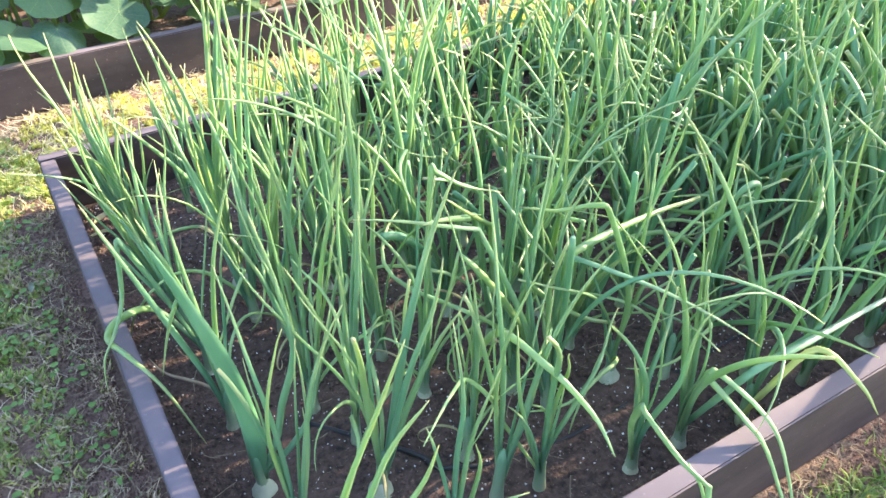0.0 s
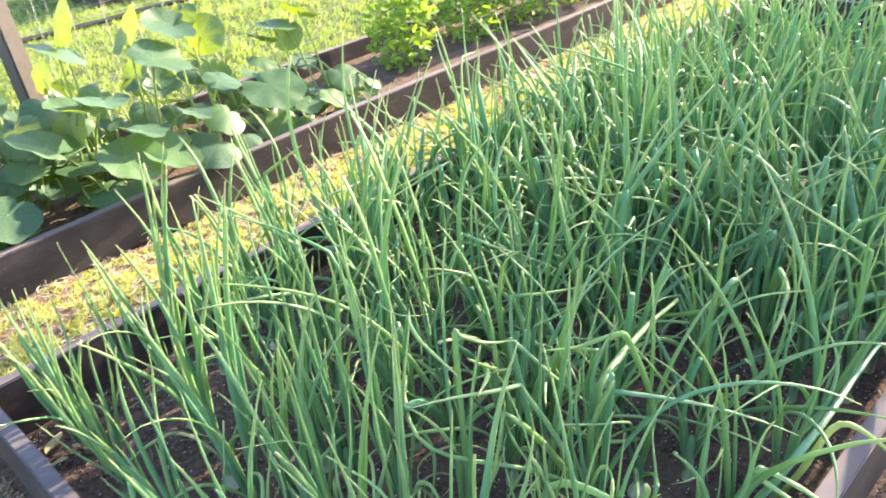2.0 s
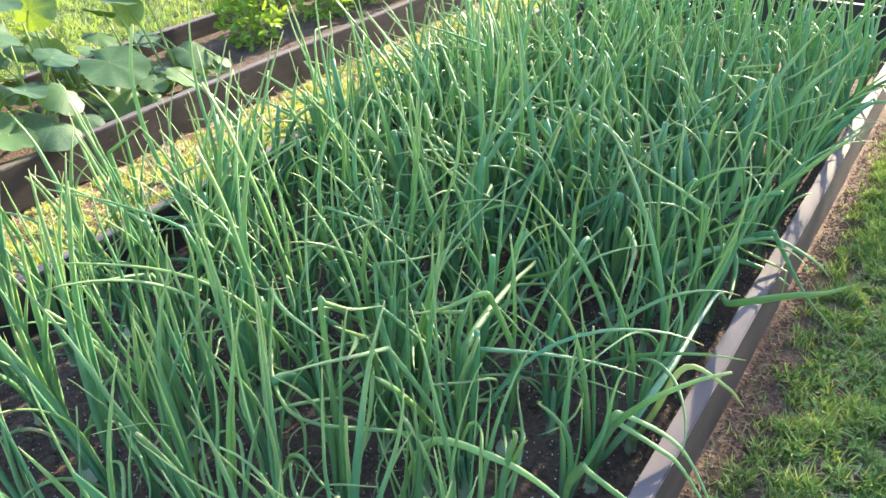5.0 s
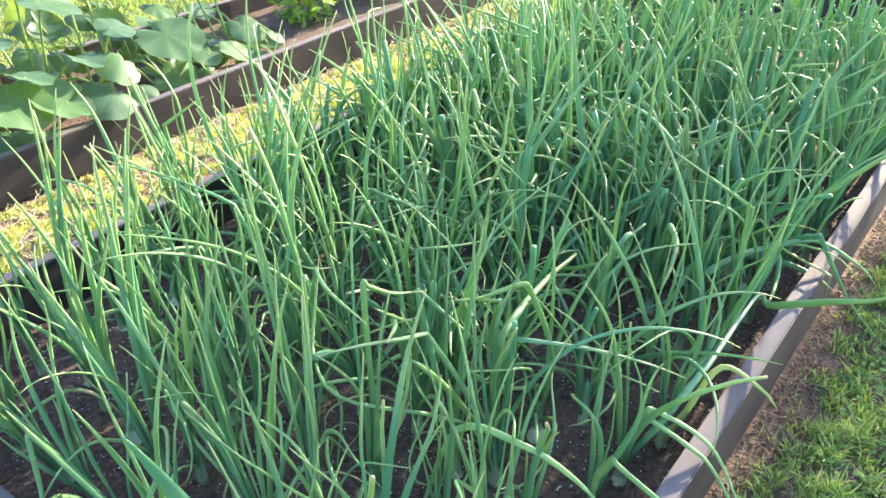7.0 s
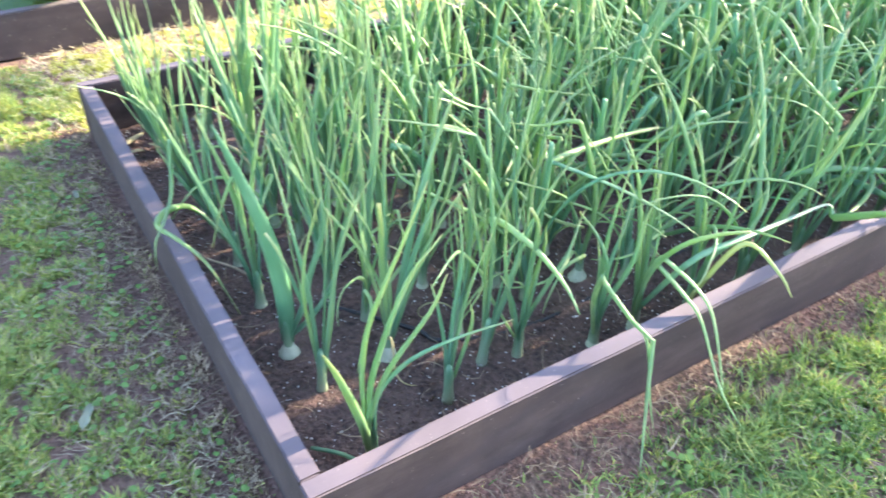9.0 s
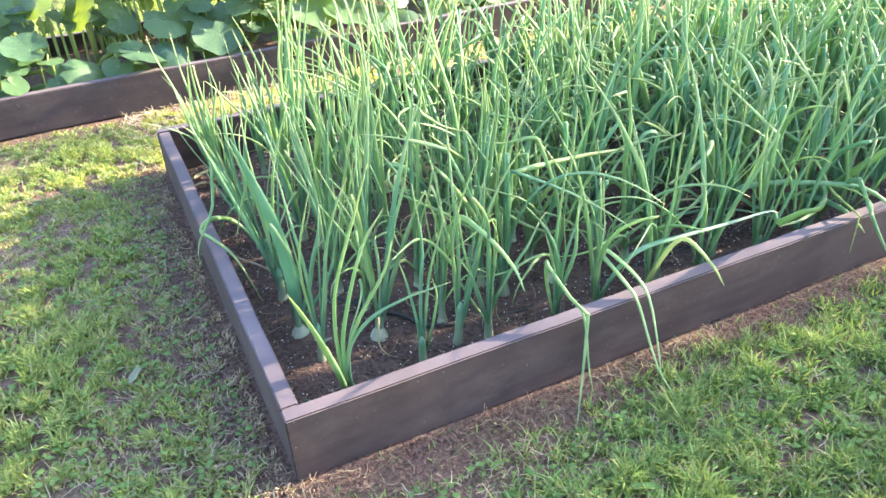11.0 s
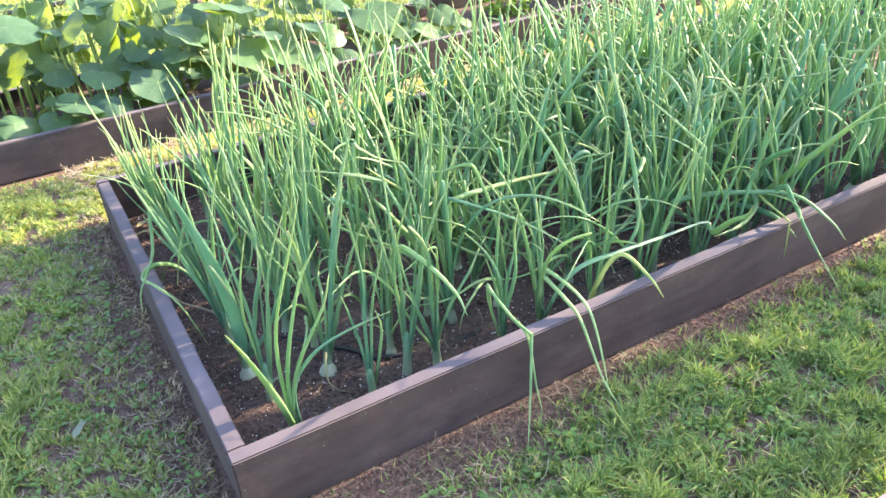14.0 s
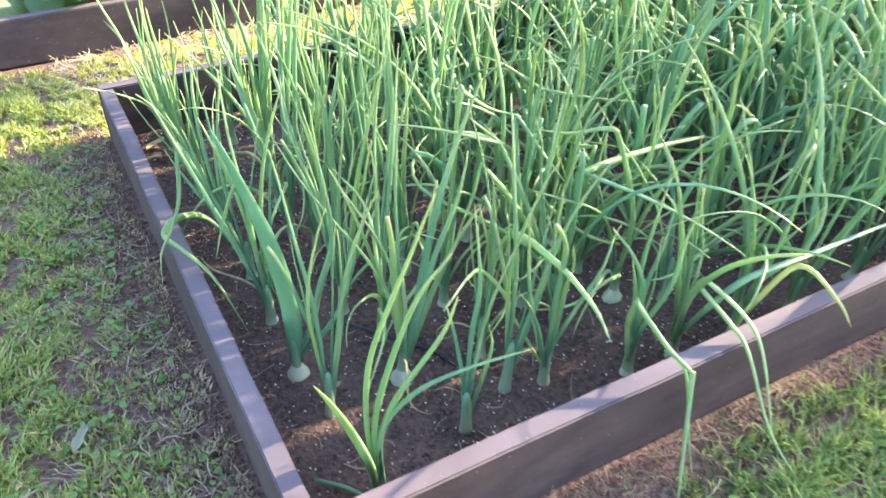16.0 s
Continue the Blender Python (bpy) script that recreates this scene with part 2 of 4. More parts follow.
# ---- building helpers ----
def mesh(name, verts, faces, material, uvs=None, smooth=True):
    me = bpy.data.meshes.new(name)
    me.from_pydata([tuple(map(float, v)) for v in verts], [], faces)
    if smooth:
        me.polygons.foreach_set("use_smooth", [True] * len(me.polygons))
    if uvs is not None:
        lay = me.uv_layers.new(name="UVMap")
        idx = np.empty(len(me.loops), dtype=np.int32)
        me.loops.foreach_get("vertex_index", idx)
        lay.data.foreach_set("uv", np.asarray(uvs, dtype=np.float32)[idx].ravel())
    me.materials.append(material)
    return me


def part(name, me, parent, label="", at=None):
    ob = new(name, me)
    ob.parent = parent
    if at is not None:
        ob.matrix_basis = at
    return tagged(ob, label) if label else ob


def stuff_mesh(name, verts, tris, material, label, category):
    """One mesh of very many small pieces, from arrays of corners and triangles."""
    me = bpy.data.meshes.new(name)
    me.vertices.add(len(verts))
    me.vertices.foreach_set("co", np.asarray(verts, dtype=np.float32).ravel())
    me.loops.add(len(tris) * 3)
    me.loops.foreach_set("vertex_index", np.asarray(tris, dtype=np.int32).ravel())
    me.polygons.add(len(tris))
    me.polygons.foreach_set("loop_start", np.arange(0, len(tris) * 3, 3, dtype=np.int32))
    me.update(calc_edges=True)
    me.validate()
    me.materials.append(material)
    return tagged(new(name, me), label, category, kind="stuff")


def tube(path, radii, sides=6, flat=1.0, side_dir=None):
    """A tapered tube along path; flat squeezes it across side_dir. Gives corners, faces and (round, along) coordinates."""
    p = np.asarray(path, float)
    n = len(p)
    tan = np.gradient(p, axis=0)
    tan /= np.linalg.norm(tan, axis=1)[:, None] + 1e-9
    a = np.array(side_dir if side_dir is not None else (0.31, 0.95, 0.07), float)
    verts, uvs = [], []
    for i in range(n):
        b = np.cross(tan[i], a)
        b /= np.linalg.norm(b) + 1e-9
        a = np.cross(b, tan[i])
        for k in range(sides):
            f = 2 * math.pi * k / sides
            verts.append(p[i] + radii[i] * (math.cos(f) * a + flat * math.sin(f) * b))
            uvs.append((k / sides, i / (n - 1)))
    faces = [(i * sides + k, i * sides + (k + 1) % sides, (i + 1) * sides + (k + 1) % sides, (i + 1) * sides + k) for i in range(n - 1) for k in range(sides)]
    faces.append(tuple(range(sides - 1, -1, -1)))
    faces.append(tuple((n - 1) * sides + k for k in range(sides)))
    return verts, faces, uvs


def smooth_path(points, steps):
    """Points along a soft curve through a few control points."""
    c = np.asarray(points, float)
    c = np.vstack([2 * c[0] - c[1], c, 2 * c[-1] - c[-2]])
    out, m = [], len(c) - 3
    for i in range(steps + 1):
        u = min(i / steps * m, m - 1e-6)
        k, f = int(u), u - int(u)
        p0, p1, p2, p3 = c[k:k + 4]
        out.append(0.5 * (2 * p1 + (p2 - p0) * f + (2 * p0 - 5 * p1 + 4 * p2 - p3) * f * f + (3 * p1 - p0 - 3 * p2 + p3) * f ** 3))
    return np.array(out)


def board(name, lo, hi, parent, label="", wear=0.0025):
    """A plank between two corners, with softened, slightly uneven edges."""
    bm = bmesh.new()
    bmesh.ops.create_cube(bm, size=1)
    lo, hi = Vector(lo), Vector(hi)
    size = hi - lo
    for v in bm.verts:
        v.co = Vector([lo[i] + (v.co[i] + 0.5) * size[i] for i in range(3)])
    long = max(range(3), key=lambda i: size[i])
    along = [e for e in bm.edges if abs((e.verts[0].co - e.verts[1].co)[long]) > 0.9 * size[long]]
    bmesh.ops.subdivide_edges(bm, edges=along, cuts=max(2, int(size[long] / 0.12)))
    bmesh.ops.bevel(bm, geom=[e for e in bm.edges if e.calc_face_angle(0) > 1.0], offset=0.0035, segments=2, affect="EDGES")
    for v in bm.verts:
        v.co += Vector(noise.noise_vector(v.co * 7)) * wear
    me = bpy.data.meshes.new(name)
    bm.to_mesh(me)
    bm.free()
    me.materials.append(M_WOOD)
    return part(name, me, parent, label)


# ---- the ground ----
H, TH, W, LEN = 0.186, 0.044, 1.80, 4.53     # plank height and thickness, bed width and length
BED2_Y0, BED2_Y1 = 2.523, 3.43


def bare(x, y):
    """How bare of grass the ground is at a place, from 0 (lawn) to 1 (earth)."""
    n = noise.noise(Vector((x * 2.3, y * 2.3, 0.0))) * 0.5 + noise.noise(Vector((x * 7, y * 7, 3.0))) * 0.25
    b = 0.0
    if y < 0:
        b = max(b, 1.35 - (-y) / (0.115 + 0.20 * math.exp(-((x - 0.34) / 0.36) ** 2) + 0.07 * n) * 0.9)
    if x < 0 and -0.1 < y < W + 0.1:
        b = max(b, 1.2 - (-x) / 0.24 + 0.7 * n)
    if W < y < BED2_Y0:
        b = max(b, 1.1 - (BED2_Y0 - y) / 0.24 + 0.4 * n, 0.9 - (y - W) / 0.10)
    b = max(b, n * 2.6 + 0.18 if x < 0 else n * 2.0 - 0.75)
    return min(1.0, max(0.0, b))


def ground_height(x, y):
    return 0.012 * noise.noise(Vector((x * 1.7, y * 1.7, 5))) + 0.005 * noise.noise(Vector((x * 9, y * 9, 1)))


def make_ground():
    xs = np.unique(np.concatenate([np.linspace(-60, -2, 12), np.linspace(-2, 5.5, 140), np.linspace(5.5, 60, 14)]))
    ys = np.unique(np.concatenate([np.linspace(-60, -2.2, 12), np.linspace(-2.2, 4.2, 120), np.linspace(4.2, 80, 20)]))
    verts = [(x, y, ground_height(x, y) - 0.006) for y in ys for x in xs]
    nx = len(xs)
    faces = [(j * nx + i, j * nx + i + 1, (j + 1) * nx + i + 1, (j + 1) * nx + i) for j in range(len(ys) - 1) for i in range(nx - 1)]
    return tagged(new("ground", mesh("ground", verts, faces, M_GROUND)), "worn lawn ground with patches of bare brown earth", "ground", kind="structure")


make_ground()


def grass(name, x0, x1, y0, y1, count, tall, wide, label, skip=None, dense=1.0, material=None):
    """Grass blades over a stretch of lawn, thinner where the ground is bare."""
    verts, tris = [], []
    for _ in range(count):
        x, y = rnd.uniform(x0, x1), rnd.uniform(y0, y1)
        if skip and skip(x, y):
            continue
        b = bare(x, y)
        if rnd.random() < b * 0.97 * dense:
            continue
        tuft = noise.noise(Vector((x * 16, y * 16, 2))) + 0.5 * noise.noise(Vector((x * 34, y * 34, 4)))
        if rnd.random() > 0.46 + 2.3 * tuft:
            continue
        h = tall * rnd.uniform(0.45, 1.25) * (1 - 0.5 * b) * (0.8 + 0.5 * noise.noise(Vector((x * 3, y * 3, 9))) + 0.5 * tuft)
        a, w = rnd.uniform(0, 2 * math.pi), wide * rnd.uniform(0.6, 1.3)
        lean, turn = rnd.uniform(0.2, 1.4) * h, rnd.uniform(0, 2 * math.pi)
        dx, dy = math.cos(a) * w, math.sin(a) * w
        lx, ly = math.cos(turn) * lean, math.sin(turn) * lean
        z = ground_height(x, y) - 0.008
        k = len(verts)
        verts += [(x - dx, y - dy, z), (x + dx, y + dy, z), (x - dx * 0.8 + lx * 0.4, y - dy * 0.8 + ly * 0.4, z + h * 0.65), (x + dx * 0.8 + lx * 0.4, y + dy * 0.8 + ly * 0.4, z + h * 0.65), (x + lx, y + ly, z + h)]
        tris += [(k, k + 1, k + 3), (k, k + 3, k + 2), (k + 2, k + 3, k + 4)]
    return stuff_mesh(name, verts, tris, material or M_BLADE, label, "grass")


in_bed = lambda x, y: (-0.01 < x < LEN + 0.01 and -0.012 < y < W + 0.012)
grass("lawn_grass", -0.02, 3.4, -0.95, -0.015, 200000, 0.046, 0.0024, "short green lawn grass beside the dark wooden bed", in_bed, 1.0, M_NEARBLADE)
grass("lawn_grass", -0.95, -0.01, -0.75, 2.5, 190000, 0.034, 0.0030, "short worn lawn grass with dry clippings beside the bed", in_bed, 1.0, M_WORNTINT)
grass("lawn_grass", -0.02, 5.2, W + 0.012, BED2_Y0 - 0.01, 150000, 0.030, 0.0026, "sunlit short yellowish grass in the path between two beds", in_bed, 0.45, M_SUNTINT)
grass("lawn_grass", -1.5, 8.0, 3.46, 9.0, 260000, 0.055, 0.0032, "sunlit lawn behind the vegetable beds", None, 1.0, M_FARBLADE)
in_strip = lambda x, y: in_bed(x, y) or x > -0.02 or bare(x, y) < rnd.uniform(0.0, 0.7)
grass("dead_grass", -0.95, 0.0, -0.5, 2.4, 120000, 0.028, 0.0024, "short dead brown grass along the planks", in_strip, 0.0, M_DEAD)


# ---- raised beds ----
def raised_bed(x0, y0, x1, y1, h, label, lap_long=True):
    bed = tagged(new("raised_bed"), label, "raised bed", group="raised garden beds")
    board("plank", (x0, y0, 0), (x1, y0 + TH, h), bed)
    board("plank", (x0, y1 - TH, 0), (x1, y1, h), bed)
    board("plank", (x0 + 0.002, y0 + TH + 0.001, 0), (x0 + TH, y1 - TH - 0.001, h - 0.001), bed)
    board("plank", (x1 - TH, y0 + TH + 0.001, 0), (x1 - 0.002, y1 - TH - 0.001, h - 0.001), bed)
    return bed


def soil_bed(name, x0, y0, x1, y1, z, label, step):
    xs, ys = np.arange(x0, x1 + step, step), np.arange(y0, y1 + step, step)
    xs, ys = np.linspace(x0, x1, len(xs)), np.linspace(y0, y1, len(ys))
    verts = []
    for y in ys:
        for x in xs:
            v = Vector((x, y, 0))
            verts.append((x, y, z + 0.012 * noise.noise(v * 4) + 0.009 * noise.noise(v * 16) + 0.006 * noise.noise(v * 47)))
    nx = len(xs)
    faces = [(j * nx + i, j * nx + i + 1, (j + 1) * nx + i + 1, (j + 1) * nx + i) for j in range(len(ys) - 1) for i in range(nx - 1)]
    return tagged(new(name, mesh(name, verts, faces, M_SOIL)), label, "soil", kind="structure")


raised_bed(0, 0, LEN, W, H, "long dark brown stained plank bed planted with onions")
raised_bed(-2.0, BED2_Y0, 7.0, BED2_Y1, 0.178, "long dark brown plank bed with squash and tomato plants")
raised_bed(0.55, -2.3, 4.8, -0.785, H, "dark brown plank bed across the grass from the onions")
raised_bed(5.15, -0.2, 7.6, 2.0, 0.22, "dark plank bed with leafy brassicas behind the onions")
soil_bed("soil", TH, TH, LEN - TH, W - TH, 0.012, "dark brown crumbly garden soil with pale specks", 0.022)
soil_bed("soil", -2.0 + TH, BED2_Y0 + TH, 7.0 - TH, BED2_Y1 - TH, 0.085, "dark garden soil under the squash plants", 0.06)
soil_bed("soil", 0.55 + TH, -2.3 + TH, 4.8 - TH, -0.785 - TH, 0.06, "dark bare garden soil in a plank bed", 0.08)
soil_bed("soil", 5.15 + TH, -0.2 + TH, 7.6 - TH, 2.0 - TH, 0.12, "dark garden soil under the brassicas", 0.08)


# ---- onions ----
def leaf_mesh(path, r0, flat=0.8, sides=6, end=1.0, side=None):
    """A hollow onion leaf along a path, of even width with a late taper; end below 1 leaves the tip broken off."""
    n = len(path)
    radii = []
    for i in range(n):
        s = end * i / (n - 1)
        radii.append(r0 * (0.74 + 0.30 * min(1, s / 0.18)) * max(0.0, 1 - max(0, s - 0.44) / 0.56) ** 0.70 + 0.0008)
    v, f, uv = tube(path, radii, sides, flat, side)
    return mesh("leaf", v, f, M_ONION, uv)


def leaf_curve(az, tilt, length, droop, fold=None, wander=0.0, z0=0.06, steps=18, seed=0):
    """The way of one onion leaf: it rises at tilt degrees from upright, sways and droops on the way, and may break over at fold."""
    q = random.Random(seed)
    side = Vector((-math.sin(az), math.cos(az), 0))
    d = Vector((math.sin(radians(tilt)) * math.cos(az), math.sin(radians(tilt)) * math.sin(az), math.cos(radians(tilt))))
    p = [Vector((0.006 * math.cos(az), 0.006 * math.sin(az), z0))]
    sway = Vector((0, 0, 0))
    for i in range(steps):
        s = i / steps
        sway = sway * 0.82 + Vector((q.gauss(0, 1), q.gauss(0, 1), 0.4 * q.gauss(0, 1))) * wander * (0.25 + 0.9 * s)
        d = Matrix.Rotation(radians(droop) / steps * (0.3 + 1.7 * s), 3, side) @ (d + sway)
        if fold and fold[0] <= s < fold[0] + 1 / steps:
            d = Matrix.Rotation(radians(fold[1]), 3, side + Vector((q.gauss(0, 0.5), q.gauss(0, 0.5), 0))) @ d
        d.normalize()
        p.append(p[-1] + d * (length / steps))
        p[-1].z = max(p[-1].z, 0.02)
    return [np.array(v) for v in p]


def round_mesh(name, profile, material, sides=12, squash=1.0):
    """A turned shape from (radius, height) pairs."""
    verts = [(r * math.cos(2 * math.pi * k / sides), squash * r * math.sin(2 * math.pi * k / sides), z) for r, z in profile for k in range(sides)]
    faces = [(i * sides + k, i * sides + (k + 1) % sides, (i + 1) * sides + (k + 1) % sides, (i + 1) * sides + k) for i in range(len(profile) - 1) for k in range(sides)]
    faces += [tuple(range(sides - 1, -1, -1)), tuple((len(profile) - 1) * sides + k for k in range(sides))]
    return mesh(name, verts, faces, material)


BULBS = [round_mesh("bulb", [(0.008, -0.026 - s), (0.019 * k, -0.012 - s), (0.0235 * k, 0.001 - s), (0.0212 * k, 0.011 - s), (0.0165 * k ** 0.5, 0.021 - s), (0.0135, 0.030 - s), (0.0100, 0.038 - s)], M_BULB, 12, 0.93) for k, s in ((0.66, 0.022), (0.88, 0.016), (1.12, 0.004))]
NECKS = [round_mesh("neck", [(0.0145, -0.004), (0.0132, 0.012), (0.0116, 0.032), (0.0106, 0.06), (0.0102, h), (0.0085, h + 0.016), (0.003, h + 0.03)], M_NECK, 9) for h in (0.08, 0.10)]
ONION_LABELS = ("green onion plant with upright tubular leaves", "green onion plant with drooping tubular leaves", "bushy green onion plant growing in soil")


def onion_variant(seed, leaves, height, spread, wild=0.08, slim=1.0, stubs=0):
    """The meshes of one onion plant's leaves; stubs are thick blue-green ones that broke off short."""
    q = random.Random(seed)
    fan = q.uniform(0, math.pi)
    out = []
    for i in range(leaves):
        az = fan + (math.pi if i % 2 else 0) + q.gauss(0, 0.7)
        tilt = abs(q.gauss(0, 1)) * spread * 0.5 + spread * (0.1 + 0.9 * i / leaves)
        kind = q.random()
        fold, droop = None, q.gauss(5, 12) if wild >= 0 else q.gauss(2, 6)
        if kind < 0.23 * min(1, 0.2 + wild * 9):
            fold = (q.uniform(0.35, 0.8), q.choice((-1, 1, 1)) * q.uniform(40, 140))
        elif kind < 0.40 and (wild > 0.05 or kind > 0.34 and wild >= 0):
            droop = q.uniform(45, 140)
        elif 0.46 < kind < 0.46 + wild:
            tilt, droop = q.uniform(35, 65), q.uniform(0, 70)
        thin = q.random() < 0.36
        r = q.uniform(0.0021, 0.0036) if thin else q.uniform(0.0040, 0.0074)
        sway = (abs(q.gauss(0, 0.030)) + 0.010) * (2.2 if thin else 1.0) * (1.0 if wild >= 0 else 0.6)
        path = leaf_curve(az, tilt, height * (q.uniform(0.5, 1.0) if thin else q.uniform(0.62, 1.15)), droop, fold, sway, 0.02 + 0.06 * q.random(), 18, q.random())
        out.append(leaf_mesh(path, r * slim, q.uniform(0.55, 0.95), 6, 1.0 if q.random() < 0.84 else q.uniform(0.72, 0.92)))
    for i in range(stubs):
        path = leaf_curve(fan + q.gauss(0, 1.2), abs(q.gauss(10, 9)), height * q.uniform(0.5, 0.8), q.gauss(0, 22), None, 0.012, 0.03, 14, q.random())
        me = leaf_mesh(path, q.uniform(0.0070, 0.0105), q.uniform(0.6, 0.9), 8, q.uniform(0.55, 0.72))
        me.materials.clear()
        me.materials.append(M_BLUELEAF)
        out.append(me)
    return out


VARIANTS = [onion_variant(100 + i, rnd.randint(7, 11), rnd.uniform(0.54, 0.70), rnd.uniform(5, 12), 0.08, 1.05, (0, 0, 1, 1)[i % 4]) for i in range(28)]
TIDY = [onion_variant(130 + i, rnd.randint(6, 9), rnd.uniform(0.52, 0.66), rnd.uniform(4, 8), 0.0) for i in range(14)]
STRAIGHT = [onion_variant(190 + i, rnd.randint(6, 8), rnd.uniform(0.52, 0.64), rnd.uniform(4, 8), -0.1) for i in range(8)]
SOLID = [onion_variant(210 + i, 6 + i % 3, 0.54 + 0.012 * (i * 5 % 11), 6 + i % 6, 0.09 if i % 3 else -0.1, 1.4, 1 + i % 2) for i in range(12)]
SMALL = [onion_variant(160 + i, rnd.randint(6, 8), rnd.uniform(0.34, 0.48), rnd.uniform(5, 11), 0.0, 0.8) for i in range(8)]


def hanging_leaf(seed, material, low, high, turn):
    """A thin leaf that curls down beside its plant."""
    q = random.Random(seed)
    me = leaf_mesh(leaf_curve(q.uniform(0, 6.3), q.uniform(10, 35), q.uniform(low, high), q.uniform(*turn), None, 0.10, 0.05, 18, q.random()), q.uniform(0.0018, 0.0032) * high / 0.32, 0.6)
    me.materials.clear()
    me.materials.append(material)
    return me


WILTED = [hanging_leaf(880 + i, M_WILTED, 0.18, 0.32, (130, 230)) for i in range(10)]
LIMP = [hanging_leaf(920 + i, M_LIGHT, 0.30, 0.48, (90, 190)) for i in range(12)]
limp = random.Random(23)
dry = random.Random(5)


def onion(x, y, leaves, turn, size=1.0, lean=(0.0, 0.0), bulb=1, neck=0, label=""):
    plant = tagged(new("onion_plant"), label or rnd.choice(ONION_LABELS), "onion plant", group="onions in the bed")
    plant.matrix_basis = Matrix.Translation((x, y, 0.012)) @ Euler((lean[1], lean[0], 0)).to_matrix().to_4x4() @ pose(0, 0, 0, 0, 0, turn) @ Matrix.Scale(size, 4)
    part("bulb", BULBS[bulb], plant, "pale swollen bulb half out of the soil")
    part("neck", NECKS[neck], plant)
    for me in leaves:
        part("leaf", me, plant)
    if leaves and x > 0.35 and 0.32 < y < W - 0.32 and dry.random() < 0.75:
        part("leaf", dry.choice(WILTED), plant, "thin curled dry leaf")
    if leaves and 0.32 < x < 1.7 and 0.27 < y < 1.3:
        for me in limp.sample(LIMP, 2):
            part("leaf", me, plant, "pale limp leaf hanging over")
    return plant


def own_leaf(plant, points, r, flat=0.75, material=None, label="", side=None):
    """A leaf of its own way, through a few places in the world, on a plant that stands upright and unturned."""
    base = np.array(plant.matrix_basis.translation)
    n = 5 * (len(points) - 1)
    me = leaf_mesh(smooth_path([np.array(p) - base for p in points], n), r, flat, 6, 1.0, side)
    if material:
        me.materials.clear()
        me.materials.append(material)
    return part("leaf", me, plant, label)


def own_onion(x, y, label, few, bulb=1):
    return onion(x, y, few, 0, 1.0, (0, 0), bulb, 0, label)


# plants at the open corner and along the near plank, whose bent leaves stand out
p = own_onion(0.19, 0.135, "small green onion plant in the corner of the bed", [], 0)
own_leaf(p, [(0.185, 0.135, 0.03), (0.165, 0.12, 0.15), (0.13, 0.095, 0.28), (0.092, 0.06, 0.40), (0.06, 0.025, 0.49)], 0.0080, 0.5, None, "", (0.86, -0.5, 0))
own_leaf(p, [(0.185, 0.135, 0.03), (0.172, 0.13, 0.20), (0.174, 0.128, 0.32), (0.191, 0.12, 0.426), (0.243, 0.093, 0.597), (0.275, 0.076, 0.705)], 0.0058)
own_leaf(p, [(0.19, 0.135, 0.03), (0.18, 0.125, 0.18), (0.193, 0.118, 0.305), (0.244, 0.092, 0.5), (0.296, 0.066, 0.602)], 0.0066)
own_leaf(p, [(0.195, 0.13, 0.04), (0.193, 0.118, 0.215), (0.243, 0.093, 0.311), (0.32, 0.053, 0.369), (0.411, 0.006, 0.411)], 0.0046)
own_leaf(p, [(0.19, 0.135, 0.04), (0.18, 0.125, 0.15), (0.213, 0.108, 0.29), (0.282, 0.073, 0.438), (0.305, 0.061, 0.52)], 0.0058)
p = own_onion(0.165, 0.51, "onion plant with one wide blue-green leaf and an exposed bulb", [], 2)
own_leaf(p, [(0.165, 0.51, 0.05), (0.168, 0.509, 0.198), (0.15, 0.515, 0.365), (0.12, 0.53, 0.498), (0.088, 0.55, 0.62)], 0.0190, 0.35, M_BLUELEAF, "wide blue-green leaf", (0.80, -0.60, 0))
own_leaf(p, [(0.17, 0.52, 0.06), (0.16, 0.53, 0.30), (0.125, 0.555, 0.48), (0.112, 0.562, 0.485), (0.085, 0.59, 0.40), (0.06, 0.61, 0.30)], 0.0058)
own_leaf(p, [(0.17, 0.51, 0.06), (0.205, 0.49, 0.16), (0.224, 0.48, 0.248), (0.257, 0.463, 0.38), (0.249, 0.467, 0.533), (0.23, 0.47, 0.66)], 0.0080)
own_leaf(p, [(0.17, 0.51, 0.06), (0.215, 0.485, 0.12), (0.258, 0.462, 0.201), (0.286, 0.448, 0.31), (0.322, 0.429, 0.476)], 0.0062)
p = own_onion(0.17, 0.70, "onion plant with long leaves leaning out over the plank", STRAIGHT[5][:3], 1)
own_leaf(p, [(0.165, 0.70, 0.05), (0.148, 0.715, 0.148), (0.116, 0.731, 0.265), (0.085, 0.747, 0.376), (0.05, 0.765, 0.502), (0.028, 0.776, 0.582)], 0.0068)
own_leaf(p, [(0.17, 0.70, 0.05), (0.156, 0.711, 0.297), (0.131, 0.723, 0.439), (0.103, 0.738, 0.548)], 0.0072)
p = own_onion(0.41, 0.20, "small onion plant with upright and folded leaves", [], 0)
own_leaf(p, [(0.407, 0.205, 0.04), (0.406, 0.212, 0.16), (0.389, 0.221, 0.285), (0.377, 0.227, 0.345)], 0.0050)
own_leaf(p, [(0.41, 0.205, 0.04), (0.426, 0.202, 0.186), (0.443, 0.193, 0.318), (0.479, 0.175, 0.463)], 0.0052)
own_leaf(p, [(0.415, 0.205, 0.04), (0.44, 0.195, 0.15), (0.455, 0.189, 0.24), (0.445, 0.189, 0.30)], 0.0045)
